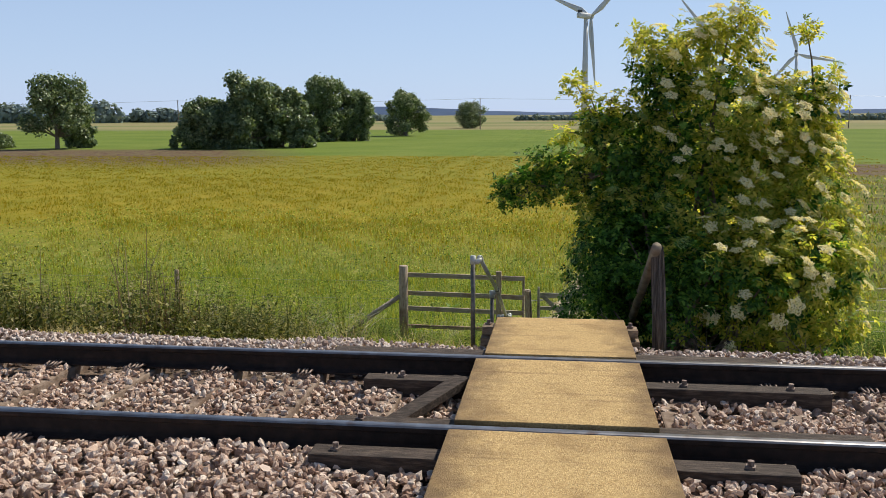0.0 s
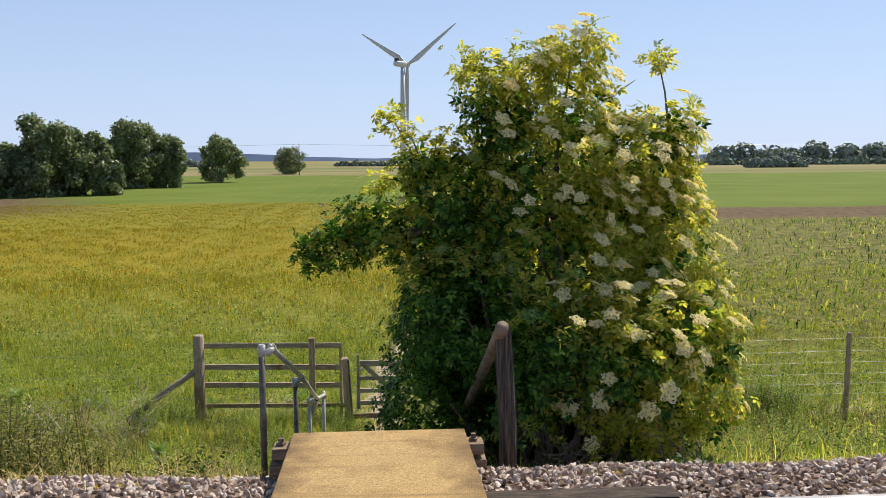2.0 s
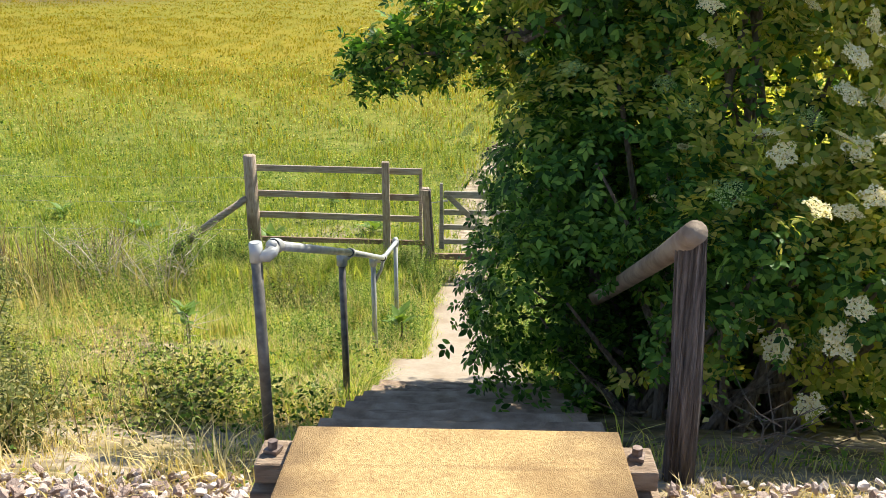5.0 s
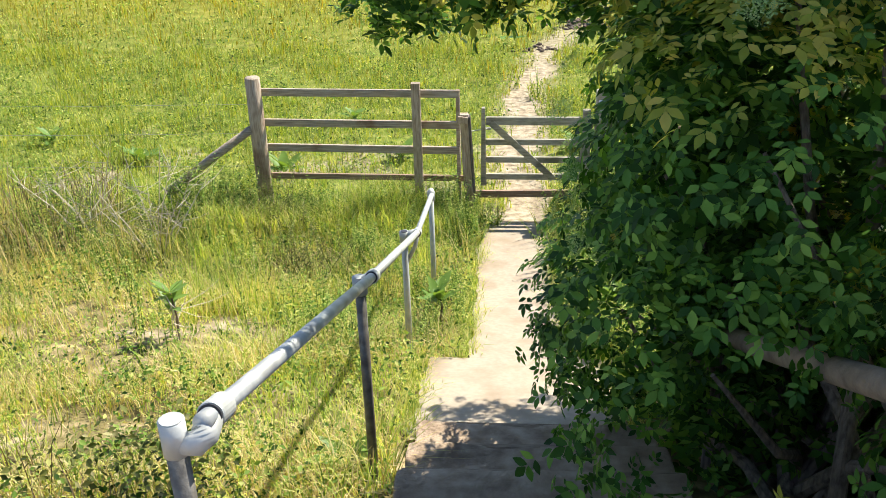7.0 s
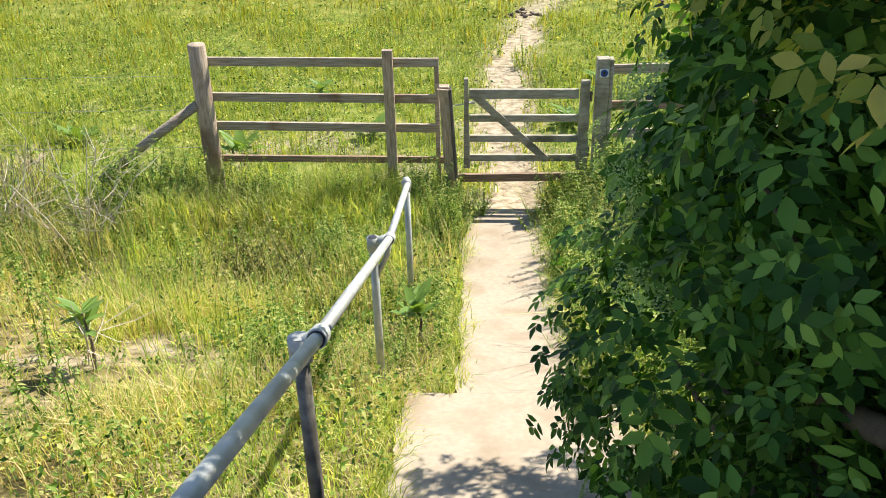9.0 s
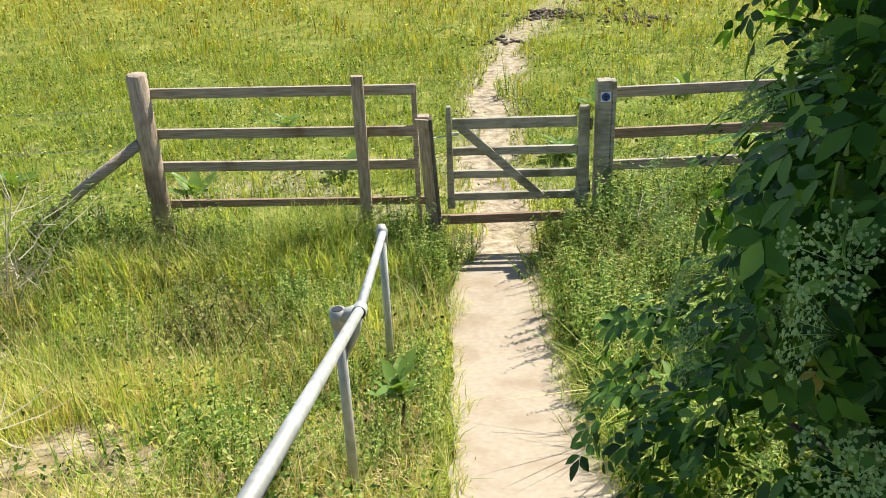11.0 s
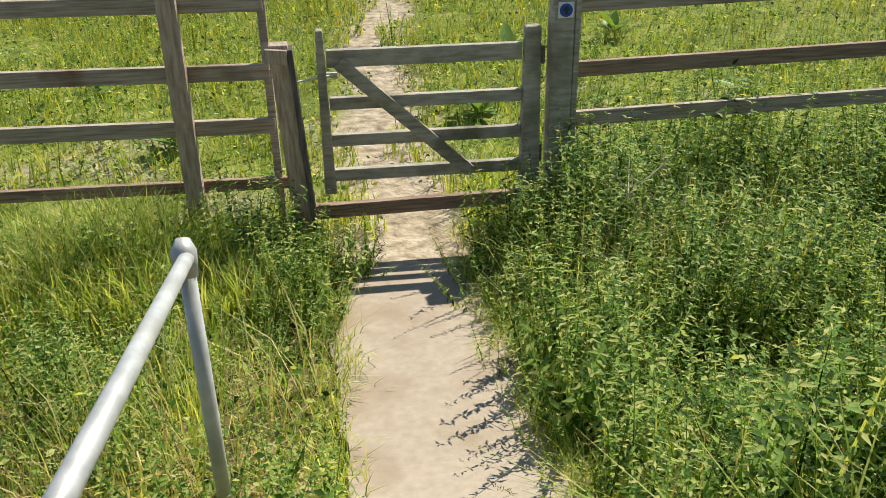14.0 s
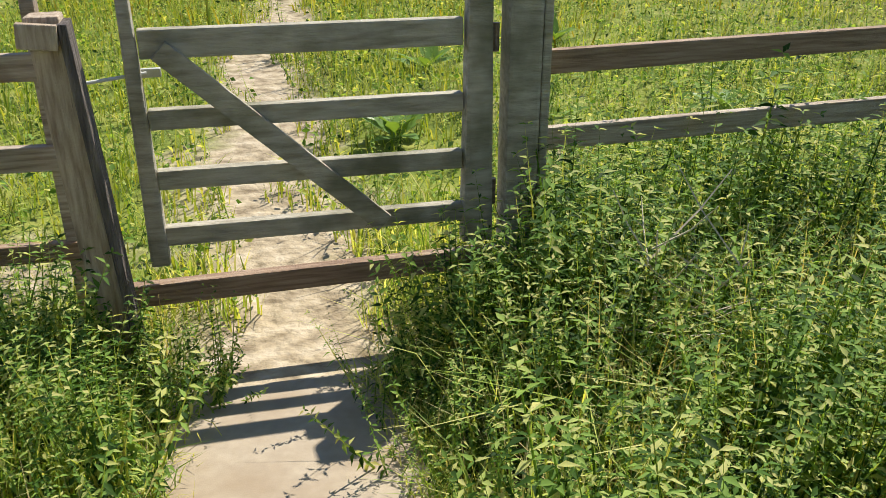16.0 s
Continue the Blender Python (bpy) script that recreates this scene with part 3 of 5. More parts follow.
# ---- handrail of tube ----
def handrail():
    root = thing("handrail", (-0.85, 6.5, -1.6), "galvanised tube handrail with clamp fittings beside the steps", "handrail")
    knees = [(-0.778, 3.63, 0.390), (-0.745, 5.625, -0.335), (-0.770, 7.80, -1.140), (-0.797, 9.37, -1.513)]
    part("rail_tube", tube([knees[0], knees[1]], 0.0215, 14), M_GALV, root, smooth=True)
    part("rail_tube", tube([knees[1], knees[2]], 0.0215, 14), M_GALV, root, smooth=True)
    part("rail_tube", tube([knees[2], knees[3]], 0.0215, 14), M_GALV, root, smooth=True)
    part("brace", tube([(-0.770, 7.82, -1.16), (-0.795, 7.83, -1.265), (-0.855, 7.83, -1.385)], 0.015, 12), M_GALV, root, "short bright brace", smooth=True)
    for n, (x, y, top, foot, mat) in enumerate(((-0.838, 3.62, 0.396, -0.75, M_TUBE_SHADED), (-0.805, 5.63, -0.348, -1.75, M_TUBE_SHADED), (-0.865, 7.81, -1.145, -2.3, M_GALV), (-0.805, 9.39, -1.518, -2.7, M_GALV))):
        part("post", tube([(x, y, foot), (x, y, top)], 0.0235, 14), mat, root, smooth=True)
        if n < 3:
            kx, ky, kz = knees[n]
            d = (Vector(knees[n + 1]) - Vector(knees[n])).normalized()
            bm = tube([(x, y, top - 0.075), (x, y, top + 0.006)], 0.034 if n else 0.0275, 14)
            if n:
                tube([(x, y, top - 0.035), (kx, ky, kz)], 0.030, 12, bm)
            else:
                # the first fitting is an elbow that turns from the post's side into the rail
                tube([(x + 0.01, y, top - 0.055), (x + 0.045, y, top - 0.05), (kx, ky, kz - 0.03), Vector(knees[0]) + d * 0.06], [0.022, 0.028, 0.030, 0.026], 14, bm)
            clamp = part("clamp", bm, M_GALV, root, "cast clamp fitting", smooth=True)
            at = Vector(knees[n]) + (d * 0.085 if n == 0 else Vector())
            part("collar", tube([at - d * 0.040, at - d * 0.036, at + d * 0.036, at + d * 0.040], [0.0285, 0.031, 0.031, 0.0285], 22), M_GALV, clamp)
            for end in (-0.043, 0.043):
                part("joint", tube([at + d * (end - 0.003), at + d * (end + 0.003)], 0.0265, 22), M_BLACK, clamp, "dark joint line")
            # the third post gets a black disc as the shade inside an open tube
            part("socket", tube([(x, y, top + 0.004), (x, y, top + 0.009)], 0.024, 14), M_BLACK if n == 2 else M_GALV, clamp, "black disc standing in for the shaded hollow of the tube end" if n == 2 else "")
        else:
            part("clamp", tube([(x, y - 0.02, top - 0.05), (x, y, top + 0.02), (x, y + 0.02, top + 0.045)], [0.034, 0.036, 0.02], 14), M_GALV, root, "cast clamp fitting", smooth=True)


handrail()


def old_post():
    root = thing("old_handrail_post", (0.90, 3.45, -0.5), "dark split wooden post with a sloping round rail in the bush", "post")
    bm = tube([(0.930, 3.49, -0.80), (0.925, 3.49, -0.2), (0.905, 3.49, 0.2), (0.890, 3.49, 0.50)], [0.060, 0.058, 0.056, 0.050], 16)
    bmesh.ops.subdivide_edges(bm, edges=bm.edges[:], cuts=3, use_grid_fill=True)
    for v in bm.verts:
        a = math.atan2(v.co.y - 3.49, v.co.x - 0.91)
        split = 0.022 * noise.noise(Vector((math.cos(a) * 6, math.sin(a) * 6, v.co.z * 0.4)))
        v.co.x += split * math.cos(a)
        v.co.y += split * math.sin(a)
        if v.co.z > 0.40:
            v.co.z += 0.10 * noise.noise(Vector((v.co.x * 30, v.co.y * 30, 0)))
    part("post", bm, M_OLDPOST, root)
    bm = tube([(0.868, 3.35, 0.555), (0.862, 3.75, 0.33), (0.855, 4.5, -0.06), (0.85, 5.3, -0.47), (0.85, 6.0, -0.82)], 0.046, 14)
    part("round_rail", bm, M_ROUNDRAIL, root, "weathered round wooden rail", smooth=True)
    part("far_post", tube([(0.89, 5.85, -1.75), (0.89, 5.85, -0.5)], 0.06, 12), M_OLDPOST, root)


old_post()

# ---- fence and gate ----
FY = 11.97


def round_post(x, y, r, foot, top, lean=0.0):
    bm = tube([(x + lean, y, foot), (x + lean * 0.5, y, 0.5 * (foot + top)), (x, y, top - 0.012), (x, y, top)], [r * 1.04, r, r * 0.98, r * 0.86], 18)
    return roughen(bm, 0.006, 6, x)


def left_fence():
    root = thing("post_and_rail_fence", (-1.9, FY, -2.9), "weathered wooden post-and-rail fence with a diagonal strut", "fence", "fences beside the gate")
    part("post", round_post(-3.03, FY, 0.088, -3.05, -1.155), M_POST, root, "thick round brown post", smooth=True)
    part("strut", tube([(-3.10, 11.93, -1.76), (-3.60, 11.91, -2.10), (-4.20, 11.88, -2.55)], [0.048, 0.052, 0.055], 12), M_WOOD, root, "round diagonal strut", smooth=True)
    part("post", beam((-1.165, FY, -3.05), (-1.165, FY, -1.235), 0.10, 0.075), M_POST, root)
    part("post", beam((-0.693, FY + 0.09, -3.0), (-0.693, FY + 0.09, -1.345), 0.045, 0.07), M_WOOD, root)
    for z0, z1 in ((-1.343, -1.382), (-1.705, -1.752), (-2.008, -2.062)):
        part("rail", roughen(beam((-2.97, FY + 0.055, z0), (-0.68, FY + 0.055, z1), 0.04, 0.088), 0.003, 3, z0), M_WOOD, root)
    part("gravel_board", beam((-2.95, FY + 0.06, -2.37), (-0.62, FY + 0.06, -2.41), 0.04, 0.07), M_RAILBROWN, root)


def slam_post():
    root = thing("gate_post", (-0.6, FY - 0.03, -2.9), "chunky weathered slam post with an extra plank", "post", "gate posts")
    part("post", roughen(beam((-0.550, FY - 0.14, -3.0), (-0.615, FY - 0.14, -1.555), 0.10, 0.11, 0.01), 0.004, 6), M_POST, root)
    part("plank", roughen(beam((-0.480, FY - 0.155, -3.0), (-0.558, FY - 0.155, -1.575), 0.03, 0.13, 0.006), 0.004, 6), M_OLDPOST, root)
    part("block", box(bmesh.new(), (0.115, 0.03, 0.075), pose(-0.628, FY - 0.215, -1.605, 0, 6, 0), 0.006), M_POST, root)
    part("latch_bar", tube([(-0.56, FY - 0.08, -1.785), (-0.36, FY + 0.02, -1.785)], 0.006, 8), M_GALV, root, "thin steel latch bar")


def gate():
    root = thing("field_gate", (0.15, FY, -2.5), "small grey wooden bridle gate with one diagonal brace", "gate")
    bm = beam((-0.40, FY, -2.47), (-0.40, FY, -1.525), 0.068, 0.07, 0.012)
    for v in bm.verts:
        if v.co.z > -1.555:
            v.co.x = -0.40 + (v.co.x + 0.40) * 0.6
    part("latch_stile", bm, M_GATE, root)
    bm = beam((0.770, FY, -2.50), (0.770, FY, -1.555), 0.12, 0.08, 0.02)
    for v in bm.verts:
        if v.co.z > -1.585:
            v.co.x = 0.770 + (v.co.x - 0.770) * 0.75
    part("hinge_stile", bm, M_GATE, root)
    for z, h in ((-1.688, 0.095), (-1.94, 0.07), (-2.155, 0.07), (-2.365, 0.07)):
        part("gate_rail", roughen(beam((-0.37, FY, z + 0.004), (0.71, FY, z - 0.006), 0.045, h), 0.002, 4, z), M_GATE, root)
    part("brace", beam((-0.31, FY - 0.034, -1.70), (0.41, FY - 0.034, -2.38), 0.022, 0.075, 0.004, up=(0.68, 0, 0.72)), M_GATE, root)
    for z in (-1.72, -2.30):
        part("hinge", tube([(0.83, FY - 0.01, z - 0.05), (0.83, FY - 0.01, z + 0.05)], 0.013, 8), M_CLIP, root)
    part("latch", box(bmesh.new(), (0.09, 0.02, 0.03), pose(-0.36, FY + 0.045, -1.79), 0.004), M_GALV, root)
    sill = thing("kick_board", (0.15, FY, -2.7), "brown ground board under the gate", "board")
    part("board", roughen(beam((-0.52, FY, -2.585), (0.90, FY, -2.575), 0.05, 0.085), 0.003, 4), M_RAILBROWN, sill)


def waymark(x, y, z):
    root = thing("waymark_disc", (x, y, z), "small white waymark with a blue disc and arrow", "sign")
    part("plate", box(bmesh.new(), (0.085, 0.006, 0.085), pose(x, y, z), 0.002), M_WHITE, root)
    part("disc", tube([(x, y - 0.003, z), (x, y - 0.008, z)], 0.036, 24), M_BLUE, root, "blue disc")
    bm = bmesh.new()
    pts = [(-0.010, -0.022), (0.010, -0.022), (0.010, 0.002), (0.022, 0.002), (0.0, 0.026), (-0.022, 0.002), (-0.010, 0.002)]
    vs = [bm.verts.new((x + a, y - 0.0095, z + b)) for a, b in pts]
    face = bm.faces.new(vs)
    made = bmesh.ops.extrude_face_region(bm, geom=[face])
    bmesh.ops.translate(bm, vec=(0, 0.003, 0), verts=[v for v in made["geom"] if isinstance(v, bmesh.types.BMVert)])
    part("arrow", bm, M_BLACK, root, "dark arrow")


def right_fence():
    root = thing("post_and_rail_fence", (2.7, FY, -2.9), "weathered wooden post-and-rail fence behind the nettles", "fence", "fences beside the gate")
    part("post", roughen(beam((0.93, FY, -3.05), (0.93, FY, -1.335), 0.125, 0.12, 0.015), 0.003, 5), M_GATE, root, "pale grey gate post")
    part("post", roughen(beam((1.012, FY + 0.01, -3.05), (1.012, FY + 0.01, -1.345), 0.035, 0.12, 0.008), 0.003, 5), M_GATE, root)
    part("post", beam((3.35, FY + 0.0, -3.05), (3.35, FY + 0.0, -1.25), 0.10, 0.075), M_POST, root)
    part("post", round_post(4.55, FY, 0.085, -3.05, -1.15), M_POST, root, smooth=True)
    for z0, z1, mat in ((-1.465, -1.42, M_WOOD), (-1.835, -1.795, M_RAILBROWN), (-2.13, -2.09, M_WOOD)):
        part("rail", roughen(beam((1.03, FY + 0.055, z0), (4.5, FY + 0.055, z1), 0.04, 0.09), 0.003, 3, z0), mat, root)


left_fence()
slam_post()
gate()
right_fence()
waymark(0.935, FY - 0.068, -1.47)


def wire_fence(x0, xs, x1, levels, thick):
    root = thing("wire_fence", (0.5 * (x0 + x1), 11.95, -2.9), "wire stock fence on thin grey wooden posts", "fence", "wire fences")
    for x in xs:
        part("post", roughen(tube([(x, 11.9, -3.05), (x + 0.02, 11.9, -1.32), (x + 0.02, 11.9, -1.30)], [0.05, 0.045, 0.03], 10), 0.008, 6, x), M_POST, root)
    pts = [x0, *xs, x1]
    for z in levels:
        bm = bmesh.new()
        for a, b in zip(pts, pts[1:]):
            tube([(a, 11.9, z), (0.5 * (a + b), 11.9, z - 0.015), (b, 11.9, z)], thick, 4, bm)
        part("wire", bm, M_WIRE, root)
    bm = bmesh.new()
    for x in np.arange(min(x0, x1) + 0.15, max(x0, x1), 0.3):
        if 0 < x < 14:
            tube([(float(x), 11.9, -2.38), (float(x), 11.9, -1.62)], 0.002, 3, bm)
    if x0 > 0:
        part("mesh_wire", bm, M_WIRE, root)
    else:
        bm.free()


wire_fence(-3.03, (-7.67, -12.2, -16.8, -21.5), -26.0, (-1.45, -1.8, -2.2), 0.0018)
wire_fence(4.55, (8.07, 12.4, 16.9, 21.4), 26.0, (-1.40, -1.62, -1.82, -2.02, -2.20, -2.38), 0.003)

# ---- wind turbines ----
def turbine(x, y, hub, blade, yaw, label):
    root = thing("wind_turbine", (x, y, -3.0), label, "wind turbine", "wind turbines", rz=yaw)
    part("tower", tube([(0, 0, -0.5), (0, 0, hub * 0.5), (0, 0, hub - 1.4)], [2.1, 1.75, 1.25], 24), M_TURBINE, root, local=True, smooth=True)
    bm = box(bmesh.new(), (3.2, 10.5, 3.4), pose(0, -2.0, hub), 1.0)
    part("nacelle", bm, M_TURBINE, root, local=True, smooth=True)
    part("cooler", box(bmesh.new(), (2.4, 1.8, 1.9), pose(0, -5.6, hub + 2.3), 0.2), M_BLACK, root, "dark cooler box", local=True)
    bm = tube([(0, -0.6, 0), (0, 0.6, 0), (0, 1.6, 0), (0, 2.2, 0)], [1.5, 1.6, 1.1, 0.2], 20)
    rotor = part("rotor", bm, M_TURBINE, root, local=True, smooth=True)
    for k in range(3):
        bm = bmesh.new()
        stations = ((0.8, 0.9, 0.9, 0), (3.0, 1.0, 0.9, 0.1), (blade * 0.2, 2.0, 0.55, 0.35), (blade * 0.5, 1.35, 0.3, 0.2), (blade * 0.8, 0.8, 0.18, 0.1), (blade * 0.97, 0.35, 0.08, 0.04), (blade, 0.08, 0.03, 0))
        rings = []
        for r, c, d, off in stations:
            rings.append([bm.verts.new((c * math.cos(a) + off * c, d * math.sin(a), r)) for a in (2 * math.pi * j / 10 for j in range(10))])
        for a, b in zip(rings, rings[1:]):
            for j in range(10):
                bm.faces.new((a[j], a[(j + 1) % 10], b[(j + 1) % 10], b[j]))
        bm.faces.new(rings[0])
        bm.faces.new(rings[-1])
        bmesh.ops.recalc_face_normals(bm, faces=bm.faces)
        bmesh.ops.rotate(bm, cent=(0, 0, 0), matrix=Matrix.Rotation(-2 * math.pi * k / 3, 3, "Y"), verts=bm.verts)
        part("blade", bm, M_TURBINE, rotor, local=True, smooth=True)
    return rotor


HUB = 63.7
ROTOR_A = turbine(13.6, 560, HUB, 45, -42, "tall pale grey wind turbine turning behind the bush")
ROTOR_B = turbine(236.7, 960, HUB, 46, -22, "distant pale grey wind turbine turning over the fields")
ROTOR_C = turbine(112.5, 730, HUB, 45, -35, "pale grey wind turbine half hidden behind the bush")

# ---- trees and hedges ----
QUAD = np.array([(-0.5, 0, 0), (0.5, 0, 0), (0.55, 0.5, 0.12), (0, 1, 0), (-0.55, 0.5, 0.12)], float)
QUADF = np.array([(0, 1, 2), (0, 2, 4), (2, 3, 4)])


def crown_points(rng, blobs, n, shell=0.75):
    """Points in the outer shell of a heap of ellipsoids (x, y, z, rx, ry, rz), with outward normals."""
    blobs = np.array(blobs, float)
    weight = (blobs[:, 3] * blobs[:, 4] * blobs[:, 5]) ** (2 / 3)
    pick = rng.choice(len(blobs), n, p=weight / weight.sum())
    d = rng.normal(size=(n, 3))
    d /= np.linalg.norm(d, axis=1, keepdims=True)
    r = rng.uniform(shell, 1.06, n) ** 0.8
    b = blobs[pick]
    p = b[:, :3] + d * b[:, 3:] * r[:, None]
    inside = np.zeros(n, bool)
    for k in range(len(blobs)):
        q = (((p - blobs[k, :3]) / blobs[k, 3:]) ** 2).sum(1)
        inside |= (q < 0.55) & (pick != k)
    nrm = d / b[:, 3:]
    return p[~inside], (nrm / np.linalg.norm(nrm, axis=1, keepdims=True))[~inside]


def tree(x, y, h, w, seed, label, leaves=3200, low=0.12, name="field_tree", base=-3.0, leaf=0.42, mat=None):
    rng = np.random.default_rng(seed)
    root = thing(name, (x, y, base), label, "tree", "field trees")
    bm = tube([(x, y, base - 0.3), (x + 0.1, y, base + h * 0.2), (x, y, base + h * 0.5), (x + 0.1, y, base + h * 0.8)], [h * 0.032, h * 0.026, h * 0.018, h * 0.006], 10)
    blobs = []
    mid = low + 0.5 * (1 - low)
    blobs.append((x, y, base + h * mid, w * 0.28, w * 0.28, h * (1 - low) * 0.36))
    for k in range(38):
        a, u = rng.uniform(0, 2 * math.pi), low + (0.88 - low) * ((k + rng.uniform(0, 1)) / 38)
        reach = w * 0.46 * math.sqrt(max(0.04, 1 - ((u - 0.40) / 0.52) ** 2)) * rng.uniform(0.35, 1.0) ** 0.6
        c = (x + reach * math.cos(a), y + reach * math.sin(a), base + h * u)
        r = w * rng.uniform(0.08, 0.17)
        top = min(r * 0.85, base + h - c[2] + 0.1 * h * 0.5)
        blobs.append((*c, r, r, max(top, r * 0.5)))
        tube([(x, y, base + h * max(0.15, u - 0.25)), (0.5 * (x + c[0]), 0.5 * (y + c[1]), base + h * (u - 0.08)), c], [h * 0.012, h * 0.008, h * 0.003], 6, bm)
    part("trunk", bm, M_BARK, root)
    p, nr = crown_points(rng, blobs, leaves * 5, 0.30)
    n = len(p)
    p = p + rng.normal(0, 0.02 * w, (n, 3))
    nr = nr + rng.normal(0, 0.9, (n, 3)) + (0, 0, 0.35)
    v, f = scatter(QUAD, QUADF, p, facing(nr, rng.normal(0, 1.2, n)), rng.uniform(0.5, 1.4, n) * leaf * 0.68)
    link_mesh("crown", np_mesh("crown", v, f), mat or M_TREE, root)


tree(-73.5, 117.7, 11.4, 10.0, 11, "lone broadleaf field tree with an airy crown", low=0.24, leaves=2400)
tree(-72.0, 121.5, 5.3, 4.5, 12, "small dense broadleaf tree beside the lone field tree", low=0.0, leaves=1800)
tree(-50.6, 119.3, 7.3, 8.6, 13, "dark dense broadleaf tree in the field clump", low=0.0, leaves=4200)
tree(-45.1, 120.5, 11.2, 9.6, 14, "tall dark broadleaf tree in the field clump", low=0.0, leaves=4600)
tree(-41.5, 124.5, 9.6, 7.6, 15, "green broadleaf tree in the field clump", low=0.0, leaves=4000)
tree(-37.8, 122.5, 5.2, 4.6, 16, "light green shrubby tree in the field clump", low=0.0, leaves=2600)
tree(-42.5, 152.6, 12.4, 9.8, 17, "round broadleaf tree at the field's edge", low=0.0, leaves=4600)
tree(-37.9, 156.0, 10.4, 7.4, 18, "round broadleaf tree at the field's edge", low=0.0, leaves=3600)
tree(-34.3, 190.7, 10.9, 9.9, 19, "single round hedgerow tree beyond the crop", low=0.06, leaves=3000)
tree(-29.5, 291.0, 9.0, 10.4, 20, "small round hedgerow tree far over the fields", low=0.04, leaves=2200)
tree(-55.1, 116.8, 1.9, 1.2, 21, "little sapling at the edge of the bare strip", low=0.05, leaves=500, leaf=0.2, name="sapling")
tree(-85, 120, 2.4, 5.4, 22, "low bramble clump at the field's edge", low=0.0, leaves=1500, leaf=0.3, name="shrub")


def hedge(x0, x1, y, h, depth, seed, label, n=2600, base=-3.0, leaf=1.6):
    """A far belt of trees and bushes with an uneven top."""
    rng = np.random.default_rng(seed)
    root = thing("hedgerow", (0.5 * (x0 + x1), y, base), label, "hedge", "far hedgerows")
    blobs, x = [], x0
    while x < x1:
        r = rng.uniform(0.5, 1.0) * h * 0.62
        blobs.append((x, y + rng.uniform(-1, 1) * depth, base + r * rng.uniform(0.5, 0.8), r * rng.uniform(0.9, 1.7), r, r))
        x += r * rng.uniform(0.8, 1.6)
    p, nr = crown_points(rng, blobs, n, 0.6)
    p[:, 2] = np.maximum(p[:, 2], base)
    v, f = scatter(QUAD, QUADF, p, facing(nr + rng.normal(0, 0.4, nr.shape), rng.normal(0, 1.5, len(p))), rng.uniform(0.6, 1.3, len(p)) * leaf)
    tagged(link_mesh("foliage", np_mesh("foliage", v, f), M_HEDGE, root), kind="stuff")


hedge(-430, -300, 560, 15, 8, 31, "dark belt of distant trees along the fields", 4200, leaf=2.4)
hedge(-330, -190, 600, 4.5, 6, 32, "distant hedgerow with a few rounded trees", 3200, leaf=2.0)
hedge(-295, -262, 590, 12, 5, 33, "rounded distant copse by the hedgerow", 1800, leaf=2.0)
hedge(-150, -120, 640, 5, 6, 34, "distant hedgerow below the wooded hill", 1600, leaf=2.0)
hedge(-30, 60, 620, 4, 5, 35, "distant low hedgerow with small trees", 2200, leaf=1.8)
hedge(170, 195, 400, 6, 3, 36, "dark rounded thicket in the far field", 1600, leaf=1.2)
hedge(245, 420, 620, 17, 14, 37, "distant wood and hedgerows on rising ground", 5200, leaf=2.6)
hedge(150, 330, 540, 4.5, 4, 38, "distant hedge between pale fields", 2400, leaf=1.8)
hedge(60, 160, 700, 6, 5, 39, "distant hedgerow behind the turbine", 1800, leaf=2.0)
hedge(420, 700, 660, 14, 10, 40, "distant wood at the skyline", 4200, leaf=2.8)
hedge(-700, -430, 640, 13, 10, 41, "distant wood at the skyline", 4200, leaf=2.8)


def hill():
    bm = bmesh.new()
    xs = np.linspace(-2600, 2600, 90)
    rows = []
    for x in xs:
        top = -3 + 24 * math.exp(-((x + 640) / 380) ** 2) + 12 * math.exp(-((x - 1500) / 700) ** 2) + 7 + 2.5 * noise.noise(Vector((x * 0.01, 0, 0)))
        rows.append([bm.verts.new((x, 2900, -6)), bm.verts.new((x, 3000, top)), bm.verts.new((x, 3300, -6))])
    for a, b in zip(rows, rows[1:]):
        for k in range(2):
            bm.faces.new((a[k], b[k], b[k + 1], a[k + 1]))
    tagged(part("backdrop_hill", bm, M_HILL), "low wooded ridge on the horizon, with haze painted in as blue", "hill", kind="structure")


hill()


def power_line():
    ends = []
    for x, y in ((-215, 268), (-122, 269), (-25.0, 270), (83.3, 271), (190, 272)):
        root = thing("power_pole", (x, y, -3), "slim wooden power pole with a crossarm over the fields", "pole", "power poles")
        part("pole", tube([(x, y, -3.2), (x, y, 6.6)], [0.16, 0.11], 8), M_BARK, root)
        part("crossarm", beam((x, y - 0.8, 6.3), (x, y + 0.8, 6.3), 0.1, 0.12), M_BARK, root)
        ends.append((x, y, 6.4))
    for a, b in zip(ends, ends[1:]):
        for dy in (-0.7, 0.7):
            mid = (0.5 * (a[0] + b[0]), 0.5 * (a[1] + b[1]) + dy, a[2] - 1.0)
            tagged(part("power_cable", tube([(a[0], a[1] + dy, a[2]), mid, (b[0], b[1] + dy, b[2])], 0.018, 4), M_WIRE), "thin overhead power cable between poles", "cable", "power cables")


power_line()

